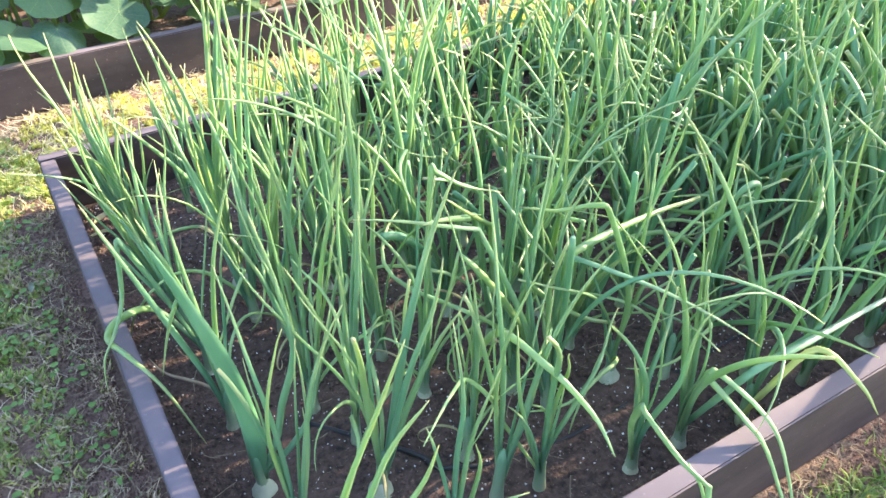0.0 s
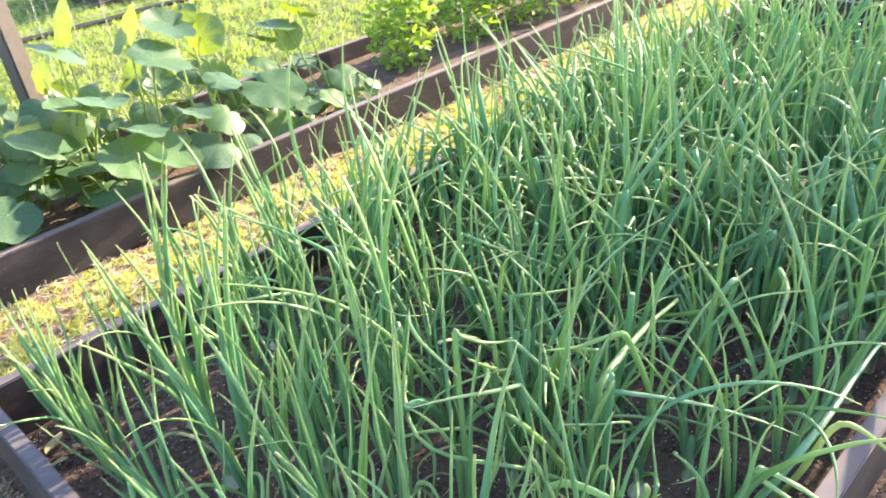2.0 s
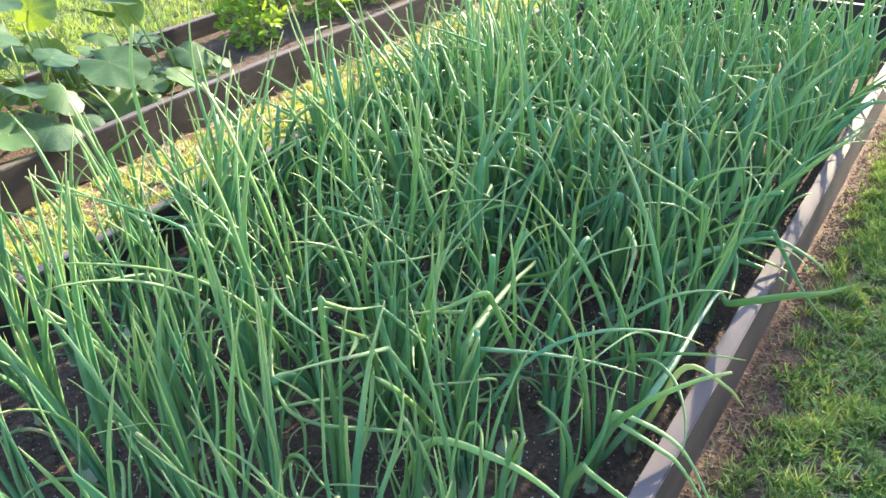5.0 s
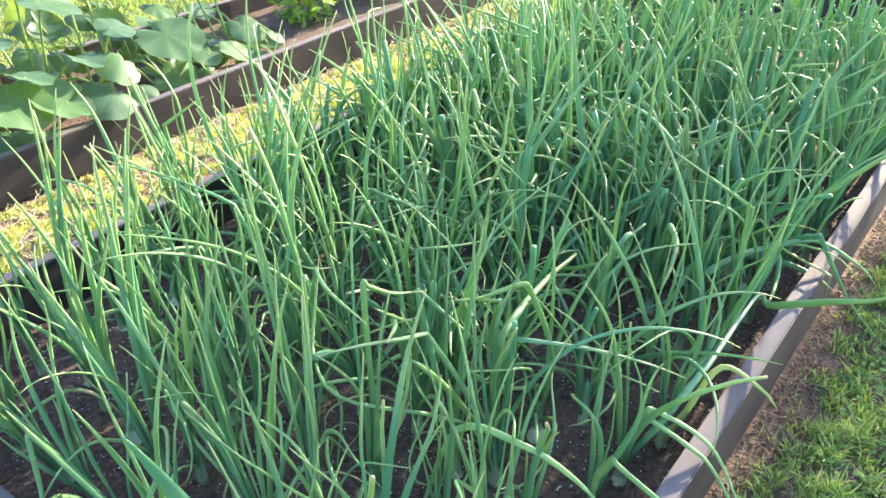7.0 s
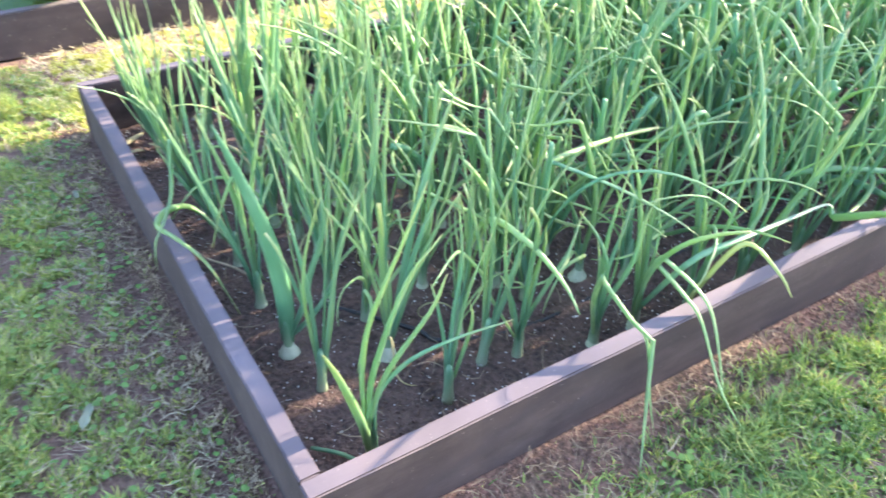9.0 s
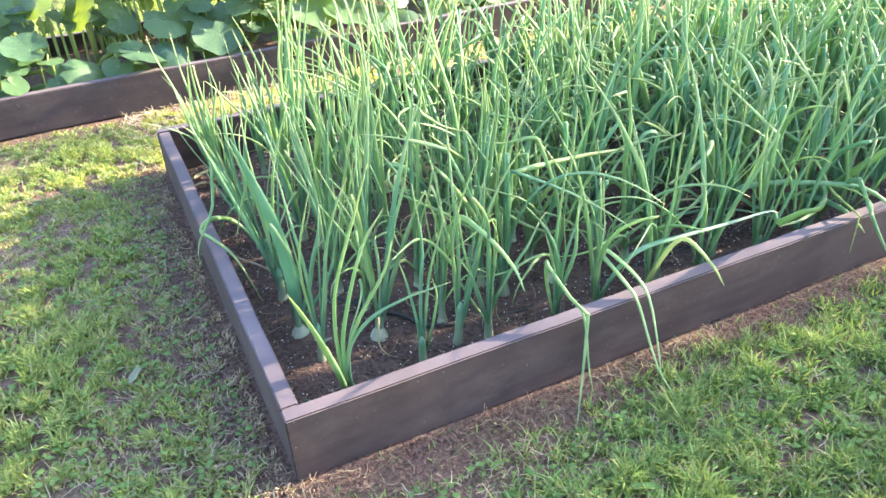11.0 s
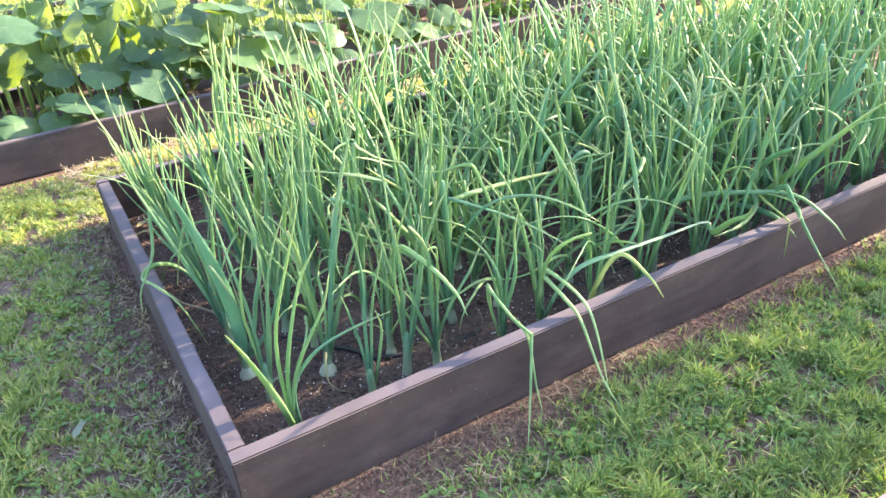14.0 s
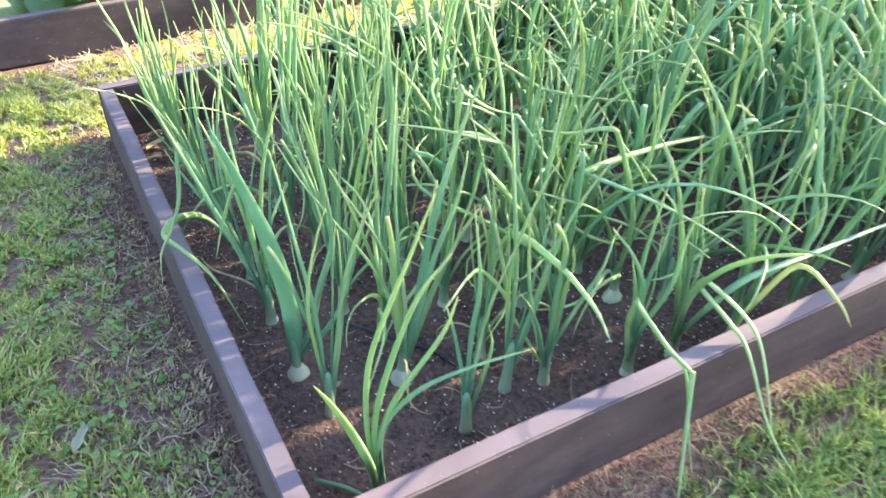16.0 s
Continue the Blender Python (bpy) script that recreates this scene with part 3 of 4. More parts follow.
own_leaf(p, [(0.407, 0.205, 0.04), (0.419, 0.206, 0.255), (0.43, 0.2, 0.396), (0.417, 0.206, 0.563)], 0.0056)
p = own_onion(0.18, 0.88, "onion plant with leaves bent over the plank", STRAIGHT[3][:3], 1)
own_leaf(p, [(0.18, 0.88, 0.06), (0.13, 0.89, 0.25), (0.082, 0.905, 0.395), (0.072, 0.905, 0.390), (0.05, 0.88, 0.29), (0.015, 0.855, 0.232), (-0.02, 0.835, 0.19), (-0.035, 0.82, 0.12)], 0.0062)
own_leaf(p, [(0.18, 0.93, 0.05), (0.117, 0.985, 0.15), (0.04, 0.91, 0.222), (0.0, 0.88, 0.205), (0.02, 0.80, 0.215), (0.06, 0.70, 0.19), (0.10, 0.64, 0.06)], 0.0072)
own_leaf(p, [(0.19, 0.72, 0.05), (0.14, 0.76, 0.10), (0.08, 0.80, 0.13), (0.06, 0.84, 0.15)], 0.004, 0.6, M_DRY, "dry straw-coloured leaf")
p = own_onion(0.555, 0.56, "onion plant with a tall leaf folded over sideways", TIDY[6][:4], 1)
own_leaf(p, [(0.56, 0.56, 0.06), (0.575, 0.56, 0.33), (0.605, 0.587, 0.545), (0.617, 0.583, 0.547), (0.67, 0.572, 0.505), (0.74, 0.552, 0.478)], 0.0064)
p = own_onion(0.722, 0.468, "onion plant with a leaf snapped over at its middle", TIDY[8][:4], 1)
own_leaf(p, [(0.722, 0.47, 0.06), (0.725, 0.52, 0.30), (0.730, 0.560, 0.462), (0.738, 0.556, 0.468), (0.765, 0.49, 0.405), (0.80, 0.40, 0.33)], 0.0072)
p = own_onion(0.93, 0.385, "onion plant with a leaf bent over across its neighbours", TIDY[10][:4], 2)
own_leaf(p, [(0.93, 0.385, 0.06), (0.915, 0.35, 0.28), (0.875, 0.385, 0.465), (0.85, 0.400, 0.493), (0.80, 0.455, 0.468), (0.755, 0.51, 0.462)], 0.0068)
p = own_onion(0.62, 0.23, "onion plant with a pale arching leaf", SMALL[0], 0)
own_leaf(p, [(0.62, 0.24, 0.06), (0.56, 0.285, 0.20), (0.546, 0.284, 0.25), (0.494, 0.289, 0.33), (0.42, 0.22, 0.40), (0.33, 0.15, 0.41)], 0.0046, 0.75, M_LIGHT)
own_leaf(p, [(0.58, 0.45, 0.05), (0.59, 0.36, 0.33), (0.60, 0.22, 0.37), (0.643, 0.137, 0.30), (0.638, 0.07, 0.265)], 0.0065, 0.75, M_LIGHT)
p = own_onion(0.80, 0.17, "onion plant with a leaf broken over the near plank", SMALL[1], 1)
own_leaf(p, [(0.79, 0.165, 0.06), (0.75, 0.145, 0.20), (0.723, 0.106, 0.298), (0.721, 0.096, 0.296), (0.735, 0.018, 0.247), (0.752, -0.028, 0.222), (0.752, -0.036, 0.208), (0.70, -0.10, 0.10), (0.645, -0.165, 0.012)], 0.0078, 0.6, M_LIGHT)
own_leaf(p, [(0.745, 0.01, 0.24), (0.75, -0.028, 0.20), (0.735, -0.075, 0.10), (0.73, -0.11, 0.03)], 0.0045, 0.6, M_LIGHT)
p = own_onion(0.93, 0.17, "onion plant with two leaves hanging over the near plank", SMALL[2], 1)
own_leaf(p, [(0.92, 0.17, 0.06), (0.905, 0.14, 0.20), (0.903, 0.123, 0.252), (0.905, 0.112, 0.250), (0.91, 0.03, 0.222), (0.915, -0.022, 0.188), (0.905, -0.13, 0.065), (0.90, -0.245, 0.012)], 0.0074, 0.65, M_LIGHT)
own_leaf(p, [(0.92, 0.17, 0.06), (0.91, 0.14, 0.22), (0.913, 0.124, 0.262), (0.922, 0.112, 0.262), (0.945, 0.035, 0.230), (0.952, -0.02, 0.186), (0.935, -0.09, 0.09), (0.92, -0.13, 0.03)], 0.006, 0.65, M_LIGHT)
own_leaf(p, [(0.93, 0.17, 0.06), (0.945, 0.11, 0.20), (1.0, 0.085, 0.265), (1.125, 0.082, 0.265), (1.30, 0.09, 0.25), (1.44, 0.09, 0.245), (1.475, 0.082, 0.235)], 0.0072, 0.7, M_PALE, "pale whitened leaf")
own_leaf(p, [(1.465, 0.084, 0.236), (1.462, 0.066, 0.218), (1.44, 0.03, 0.246), (1.371, -0.077, 0.346), (1.33, -0.155, 0.408), (1.29, -0.20, 0.468)], 0.0085, 0.7)
p = own_onion(1.08, 0.14, "onion plant with a yellowing arched leaf", SMALL[3], 0)
own_leaf(p, [(1.06, 0.13, 0.05), (1.05, 0.09, 0.17), (1.10, 0.05, 0.283), (1.134, -0.03, 0.24), (1.15, -0.07, 0.19)], 0.0062, 0.8, M_YELLOW, "yellowing leaf")
p = own_onion(1.78, 0.21, "onion plant with leaves lying across the near plank", VARIANTS[7][:5], 2)
own_leaf(p, [(1.70, 0.24, 0.05), (1.46, 0.23, 0.235), (1.55, 0.19, 0.26), (1.647, 0.14, 0.258), (1.779, 0.05, 0.244), (1.818, -0.06, 0.187), (1.83, -0.11, 0.14)], 0.0085)
own_leaf(p, [(1.80, 0.20, 0.06), (1.75, 0.10, 0.24), (1.725, 0.042, 0.288), (1.727, 0.032, 0.284), (1.75, -0.03, 0.17), (1.77, -0.08, 0.09), (1.763, -0.17, 0.012)], 0.0075)
own_leaf(p, [(1.72, 0.21, 0.06), (1.718, 0.20, 0.286), (1.727, 0.12, 0.222), (1.688, -0.008, 0.214), (1.684, -0.02, 0.20), (1.683, -0.02, 0.09)], 0.004, 0.6, M_YELLOW, "withered leaf")
own_leaf(p, [(1.72, 0.17, 0.24), (1.706, 0.12, 0.205), (1.607, 0.09, 0.178), (1.477, 0.07, 0.195)], 0.009)
p = own_onion(1.17, 0.36, "onion plant with a curled leaf tip", VARIANTS[9][:4], 1)
own_leaf(p, [(1.17, 0.36, 0.06), (1.20, 0.37, 0.25), (1.24, 0.35, 0.40), (1.22, 0.34, 0.445), (1.185, 0.34, 0.445), (1.17, 0.345, 0.42), (1.18, 0.35, 0.395), (1.205, 0.35, 0.39)], 0.0065)
OWN = [(0.19, 0.135), (0.165, 0.51), (0.17, 0.70), (0.41, 0.20), (0.18, 0.88), (0.555, 0.56), (0.722, 0.468), (0.93, 0.385), (0.62, 0.23), (0.80, 0.17), (0.93, 0.17), (1.08, 0.14), (1.78, 0.21), (1.17, 0.36)]
SEEN = [(0.182, 0.365), (0.183, 1.02), (0.185, 1.16), (0.165, 1.33), (0.358, 0.39), (0.37, 0.52), (0.545, 0.37), (0.915, 0.51), (0.93, 0.64), (0.925, 0.98), (1.067, 0.789), (0.37, 0.79), (0.37, 0.92), (1.107, 0.554), (1.03, 0.32), (1.52, 0.384), (1.76, 0.39), (2.50, 0.31), (0.77, 0.62), (0.33, 0.65), (0.53, 0.71), (1.19, 0.23), (1.42, 0.25)]
TAKEN = OWN + SEEN


def far_enough(x, y, d):
    return all((x - a) ** 2 + (y - b) ** 2 > d * d for a, b in TAKEN)


# rows across the bed
for ix in range(20):
    for iy in range(13):
        x = 0.172 + ix * 0.1865 + rnd.gauss(0, 0.022)
        y = 0.13 + iy * 0.128 + rnd.uniform(-0.035, 0.035)
        if x < 0.30 and y < 0.66 or x < 0.24 and y > 1.58:
            continue
        if y < 0.24 and x < 1.9 and rnd.random() < 0.2:
            continue
        if y < W - 0.13 and far_enough(x, y, 0.085):
            TAKEN.append((x, y))
# the far half stands closer
for _ in range(150):
    x, y = rnd.uniform(1.5, 3.75), rnd.uniform(0.2, W - 0.15)
    if far_enough(x, y, 0.085):
        TAKEN.append((x, y))
pick = random.Random(17)
for x, y in TAKEN[len(OWN):]:
    edge = max(0, 0.6 - x) * 0.25 if y > 0.8 else 0.0
    lean = (-edge * rnd.uniform(0.4, 1.0) + rnd.gauss(0, 0.06), rnd.gauss(0, 0.06) - (0.16 * rnd.random() if y > 1.4 else 0.0))
    if x < 0.3 and y < 0.95:
        lean = (0.05, lean[1] * 0.5)
    small = y < 0.45 and x < 1.2 and rnd.random() < 0.25
    rim = x < 0.3 or y < 0.3 or y > W - 0.3 or x > 2.2
    leaves = rnd.choice(STRAIGHT if x < 0.3 or x < 0.5 and y < 0.45 else SMALL if small else TIDY if rim else VARIANTS)
    if 0.3 <= x < 0.62 and not (x < 0.5 and y < 0.45):
        leaves = pick.choice(STRAIGHT)
    elif x > 1.35 and (y > 0.2 or x > 2.4) and pick.random() < 0.75:
        leaves = pick.choice(SOLID)
    onion(x, y, leaves, rnd.uniform(0, 360), rnd.uniform(0.85, 1.12) * (0.9 if x < 0.3 else 1.0 if x < 2.4 else 0.96 if x < 3.1 else 0.90) * (1.0 if y < 1.4 else 0.95), lean, rnd.choice((0, 0, 0, 0, 0, 0, 0, 1, 1, 1, 2)), rnd.randrange(2))


# ---- squash ----
def squash_leaf_mesh(seed, size):
    """A broad, shallowly lobed, cupped leaf with a notch where its stalk joins."""
    q = random.Random(seed)
    rings, spokes = 6, 36
    ph, cup, fold = q.uniform(0, 6), q.uniform(-0.16, 0.14), q.uniform(-0.10, 0.30)
    verts, uvs = [(0, 0, 0)], [(0.5, 0.32)]
    for r in range(1, rings + 1):
        for k in range(spokes):
            a = 2 * math.pi * k / spokes
            back = abs(((a + math.pi / 2 + math.pi) % (2 * math.pi)) - math.pi)      # 0 at the notch
            notch = 1 - 0.55 * math.exp(-(back / 0.20) ** 2)
            out = (0.47 + 0.014 * math.cos(5 * a + 0.4) + 0.008 * math.sin(11 * a + ph) + 0.015 * math.sin(2 * a + ph)) * notch
            s = r / rings
            x, y = out * s * math.cos(a), out * s * math.sin(a) + 0.10 * s * (1 if back > 0.5 else back * 2)
            z = cup * s * s + 0.035 * s * s * math.sin(2 * a + ph) + 0.016 * s ** 3 * math.sin(7 * a + 2 * ph) + fold * abs(x) * 0.5
            verts.append((x * size, y * size, z * size))
            uvs.append((0.5 + x * 0.9, 0.32 + y * 0.9))
    faces = [(0, 1 + k, 1 + (k + 1) % spokes) for k in range(spokes)]
    for r in range(rings - 1):
        o = 1 + r * spokes
        faces += [(o + k, o + spokes + k, o + spokes + (k + 1) % spokes, o + (k + 1) % spokes) for k in range(spokes)]
    return mesh("leaf", verts, faces, M_SQUASH, uvs)


SQUASH_LEAVES = [squash_leaf_mesh(40 + i, 1.0) for i in range(7)]


def squash_leaf(plant, vine, tip, size, q, tilt, turn):
    """One broad leaf on its stalk, with the stalk's end at tip."""
    foot = vine[min(range(len(vine)), key=lambda i: abs(vine[i][0] - tip[0]) + 0.02 * q.random())]
    mid = (foot + tip) / 2 + np.array((0, 0, 0.05))
    v, f, uv = tube(smooth_path([foot, mid, tip], 8), list(np.linspace(0.007, 0.004, 9)), 6)
    part("stalk", mesh("stalk", v, f, M_STEM, uv), plant)
    part("leaf", SQUASH_LEAVES[q.randrange(7)], plant, "", Matrix.Translation(tip) @ pose(0, 0, 0, tilt, q.gauss(q.choice((-50, 12)) if tip[2] > 0.32 else 8, 10), 0) @ pose(0, 0, 0, 0, 0, turn) @ Matrix.Scale(size, 4))


def squash_plant(x, y, broad, fillers, seed, reach=0.36, label="sprawling squash plant with broad round leaves", tall=1.0):
    """A vine along the bed with the broad leaves given as (x, y, z, size) and smaller ones among them."""
    q = random.Random(seed)
    plant = tagged(new("squash_plant"), label, "squash plant", group="squash in the bed")
    plant.matrix_basis = Matrix.Translation((x, y, 0.085))
    vine = smooth_path([(-reach, 0.05, 0.03), (-0.15, 0.02, 0.05), (0.0, 0.0, -0.01), (0.15, 0.08, 0.06), (reach, 0.05, 0.09)], 14)
    v, f, uv = tube(vine, [0.006] + [0.011] * 12 + [0.008, 0.004], 7)
    part("vine", mesh("vine", v, f, M_STEM, uv), plant)
    for lx, ly, lz, size in broad:
        squash_leaf(plant, vine, np.array((lx - x, ly - y, lz - 0.085)), size, q, q.gauss(20 if lz < 0.45 else 10, 10), q.gauss(180, 70))
    for i in range(int(2.5 * fillers)):
        dx, dy = q.uniform(-1, 1) * reach, -0.30 + 0.72 * q.random() ** 0.8
        h = max(0.06, (0.02 + 0.42 * (dy + 0.30) * q.uniform(0.3, 1.1) + q.uniform(-0.04, 0.08)) * tall)
        squash_leaf(plant, vine, np.array((dx, dy, h)), q.uniform(0.08, 0.18), q, q.gauss(24, 18), q.gauss(180, 90))
    return plant


squash_plant(-1.25, 2.98, (), 22, 70, tall=1.8)
squash_plant(-0.72, 2.98, ((-0.78, 2.62, 0.24, 0.23), (-0.62, 2.82, 0.42, 0.24), (-0.9, 2.9, 0.5, 0.26)), 24, 71, tall=1.9)
squash_plant(-0.2, 2.96, ((-0.49, 2.6, 0.21, 0.12), (-0.39, 2.7, 0.32, 0.21), (-0.31, 2.6, 0.18, 0.13), (-0.31, 2.9, 0.49, 0.26), (-0.21, 2.62, 0.22, 0.2), (-0.13, 2.85, 0.42, 0.23), (-0.11, 3.0, 0.57, 0.3), (-0.04, 2.64, 0.19, 0.15)), 20, 72, tall=1.9)
squash_plant(0.25, 3.0, ((0.12, 2.95, 0.52, 0.22), (0.06, 2.62, 0.25, 0.25), (0.22, 2.63, 0.24, 0.21), (0.22, 2.75, 0.33, 0.2), (0.3, 2.9, 0.47, 0.16), (0.35, 2.78, 0.31, 0.14)), 20, 73, tall=1.9)
squash_plant(0.62, 2.96, ((0.42, 2.9, 0.44, 0.14), (0.45, 2.66, 0.25, 0.25), (0.6, 2.8, 0.33, 0.15), (0.64, 2.9, 0.45, 0.2), (0.66, 2.7, 0.42, 0.24), (0.79, 2.85, 0.39, 0.24)), 19, 74, tall=1.9)
squash_plant(0.98, 2.98, ((0.81, 2.64, 0.2, 0.17), (0.83, 2.75, 0.5, 0.23), (0.9, 2.62, 0.31, 0.27), (0.9, 2.95, 0.68, 0.24), (0.92, 2.72, 0.51, 0.2), (0.95, 3.0, 0.78, 0.2), (0.96, 2.6, 0.18, 0.14), (1.01, 2.68, 0.37, 0.18), (1.10, 2.6, 0.26, 0.25), (1.27, 2.59, 0.24, 0.25)), 12, 75, tall=1.4)
squash_plant(1.45, 2.98, ((1.21, 3.0, 0.65, 0.22), (1.22, 2.85, 0.57, 0.28), (1.26, 2.7, 0.36, 0.15), (1.39, 2.66, 0.32, 0.2), (1.42, 2.6, 0.21, 0.13), (1.42, 3.02, 0.63, 0.25), (1.45, 2.78, 0.42, 0.18), (1.55, 3.15, 0.65, 0.15), (1.56, 3.05, 0.55, 0.2), (1.67, 2.75, 0.34, 0.3)), 10, 76, 0.3, "sprawling squash plant with a few very large dark leaves")
squash_plant(2.0, 2.86, ((1.82, 2.68, 0.22, 0.14), (1.92, 2.65, 0.21, 0.16), (1.94, 3.05, 0.5, 0.22), (1.86, 3.0, 0.47, 0.16), (2.04, 3.08, 0.45, 0.17), (1.78, 2.96, 0.40, 0.15), (2.13, 2.8, 0.24, 0.19), (2.14, 3.1, 0.52, 0.2), (2.21, 2.68, 0.2, 0.1)), 14, 77, 0.3, "low squash plant with small pale green leaves", 0.45)


# ---- tomatoes and brassicas ----
def leafy(name_part, foliage_of, count, size, seed, material, span, height, base=0.0):
    q = random.Random(seed)
    verts, tris = [], []
    for _ in range(count):
        h = q.random() ** 0.8
        r = span * (0.35 + 0.65 * math.sin(math.pi * min(1, h * 0.75 + 0.2))) * math.sqrt(q.random())
        a = q.uniform(0, 2 * math.pi)
        c = Vector((r * math.cos(a), r * math.sin(a), base + h * height))
        m = Euler((q.gauss(0.3, 0.6), q.gauss(0, 0.5), q.uniform(0, 6.3))).to_matrix()
        s = size * q.uniform(0.6, 1.3)
        k = len(verts)
        for px, py, pz in ((0, -0.5, 0), (-0.26, -0.12, 0.05), (-0.2, 0.25, 0.02), (0, 0.6, -0.10), (0.2, 0.25, 0.02), (0.26, -0.12, 0.05), (0, 0.0, -0.03)):
            verts.append(c + m @ Vector((px * s, py * s, pz * s)))
        tris += [(k + i, k + (i + 1) % 6, k + 6) for i in range(6)]
    me = bpy.data.meshes.new(name_part)
    me.from_pydata([tuple(v) for v in verts], [], tris)
    me.materials.append(material)
    return part(name_part, me, foliage_of)


def tomato_plant(x, y, height, span, seed, count):
    plant = tagged(new("tomato_plant"), "leafy green tomato plant tied up in the bed", "tomato plant", group="tomatoes in the bed")
    plant.matrix_basis = Matrix.Translation((x, y, 0.085))
    q = random.Random(seed)
    v, f, uv = tube(smooth_path([(0, 0, -0.03), (0.02, 0, height * 0.4), (-0.02, 0.02, height * 0.95)], 8), list(np.linspace(0.009, 0.004, 9)), 7)
    part("stem", mesh("stem", v, f, M_STEM, uv), plant)
    for _ in range(9):
        h = q.uniform(0.15, 0.85) * height
        a = q.uniform(0, 6.28)
        tip = np.array((span * 0.8 * math.cos(a), span * 0.8 * math.sin(a), h + 0.08))
        v, f, uv = tube(smooth_path([(0, 0, h), tip * 0.6 + np.array((0, 0, 0.05)), tip], 5), list(np.linspace(0.005, 0.002, 6)), 5)
        part("branch", mesh("branch", v, f, M_STEM, uv), plant)
    leafy("foliage", plant, int(count * 1.5), 0.055, seed, M_TOMATO, span, height)
    return plant


for i, (x, y, h, s, n) in enumerate(((2.72, 3.00, 0.60, 0.20, 560), (3.30, 3.05, 0.50, 0.24, 480), (3.78, 3.02, 0.55, 0.26, 520), (4.3, 3.0, 0.62, 0.27, 480), (5.0, 3.0, 0.62, 0.28, 400))):
    tomato_plant(x, y, h, s, 300 + i, n)


def shade_tree(x, y, height, seed, bottom, span, count):
    """A tree added out of view towards the sun, whose open crown dapples the grass."""
    tree = tagged(new("tree"), "unseen added tree that shades the lawn and the bed", "tree")
    tree.matrix_basis = Matrix.Translation((x, y, 0))
    q = random.Random(seed)
    v, f, uv = tube(smooth_path([(0, 0, -0.05), (0.03, 0.02, height * 0.35), (-0.02, 0, height * 0.6), (0.02, 0.03, height * 0.95)], 10), list(np.linspace(0.045, 0.012, 11)), 9)
    part("trunk", mesh("trunk", v, f, M_POST, uv), tree)
    for _ in range(9):
        h, a = bottom + q.uniform(-0.25, 0.4) * (height - bottom), q.uniform(0, 6.28)
        tip = np.array((0.75 * span * math.cos(a), 0.75 * span * math.sin(a), h + 0.3))
        v, f, uv = tube(smooth_path([(0, 0, h), tip * 0.6 + np.array((0, 0, h * 0.36)), tip], 5), list(np.linspace(0.016, 0.005, 6)), 6)
        part("limb", mesh("limb", v, f, M_POST, uv), tree)
    leafy("crown", tree, count, 0.095, seed, M_TOMATO, span, height - bottom, bottom)
    return tree


# unseen shade casters, set so that their shadows reach lawn and plank
shade_tree(9.3, -0.68, 3.3, 812, 2.05, 0.38, 1150)
shade_tree(11.0, -0.10, 4.5, 815, 3.2, 0.72, 850)
shade_tree(13.0, 1.64, 5.2, 818, 4.3, 0.30, 380)


def brassica(x, y, seed):
    plant = tagged(new("brassica_plant"), "blue-green leafy brassica plant in a plank bed", "cabbage plant", group="brassicas behind the onions")
    plant.matrix_basis = Matrix.Translation((x, y, 0.12))
    v, f, uv = tube(smooth_path([(0, 0, -0.03), (0, 0, 0.1), (0.01, 0, 0.2)], 4), [0.014, 0.013, 0.012, 0.011, 0.009], 7)
    part("stem", mesh("stem", v, f, M_STEM, uv), plant)
    leafy("foliage", plant, 46, 0.20, seed, M_KALE, 0.26, 0.36)
    return plant


for i in range(12):
    brassica(5.45 + 0.55 * (i // 4) + rnd.uniform(-0.05, 0.05), 0.05 + 0.55 * (i % 4) + rnd.uniform(-0.06, 0.06), 500 + i)


# ---- fence behind the second bed ----
def fence_post(x, y, height, lean, thick, label):
    bm = bmesh.new()
    bmesh.ops.create_cube(bm, size=1)
    for v in bm.verts:
        v.co = Vector((v.co.x * thick, v.co.y * thick, (v.co.z + 0.5) * height))
    bmesh.ops.bevel(bm, geom=bm.edges[:], offset=0.008, segments=2, affect="EDGES")
    me = bpy.data.meshes.new("fence_post")
    bm.to_mesh(me)
    bm.free()
    me.materials.append(M_POST)
    ob = tagged(new("fence_post", me), label, "fence post", group="fence posts behind the bed")
    ob.matrix_basis = Matrix.Translation((x, y, -0.02)) @ Euler((0, lean, 0.3)).to_matrix().to_4x4()
    return ob


fence_post(0.95, 3.56, 1.1, -0.05, 0.085, "dark square wooden fence post behind the squash")
fence_post(3.50, 3.56, 1.1, 0.02, 0.07, "dark square wooden fence post behind the tomatoes")
fence_post(6.10, 3.56, 1.1, 0.0, 0.07, "dark square wooden fence post at the far end")


def wire_fence(x0, x1, y, height):
    fence = tagged(new("wire_fence"), "thin grey wire mesh fence strung between dark posts", "wire fence")
    n = int((x1 - x0) / 0.15)
    upright = None
    for i in range(n + 1):
        x = x0 + (x1 - x0) * i / n
        if upright is None:
            v, f, uv = tube([(0, 0, 0.0), (0, 0, height * 0.5), (0, 0, height)], [0.0012] * 3, 4)
            upright = mesh("wire", v, f, M_WIRE)
        part("wire", upright, fence, "", Matrix.Translation((x, y, 0)))
    for k in range(7):
        z = 0.05 + (height - 0.06) * k / 6
        v, f, uv = tube([(x0, y, z), ((x0 + x1) / 2, y, z - 0.006), (x1, y, z)], [0.0012] * 3, 4)
        part("wire", mesh("wire", v, f, M_WIRE), fence)
    return fence


wire_fence(-1.5, 6.1, 3.60, 0.95)


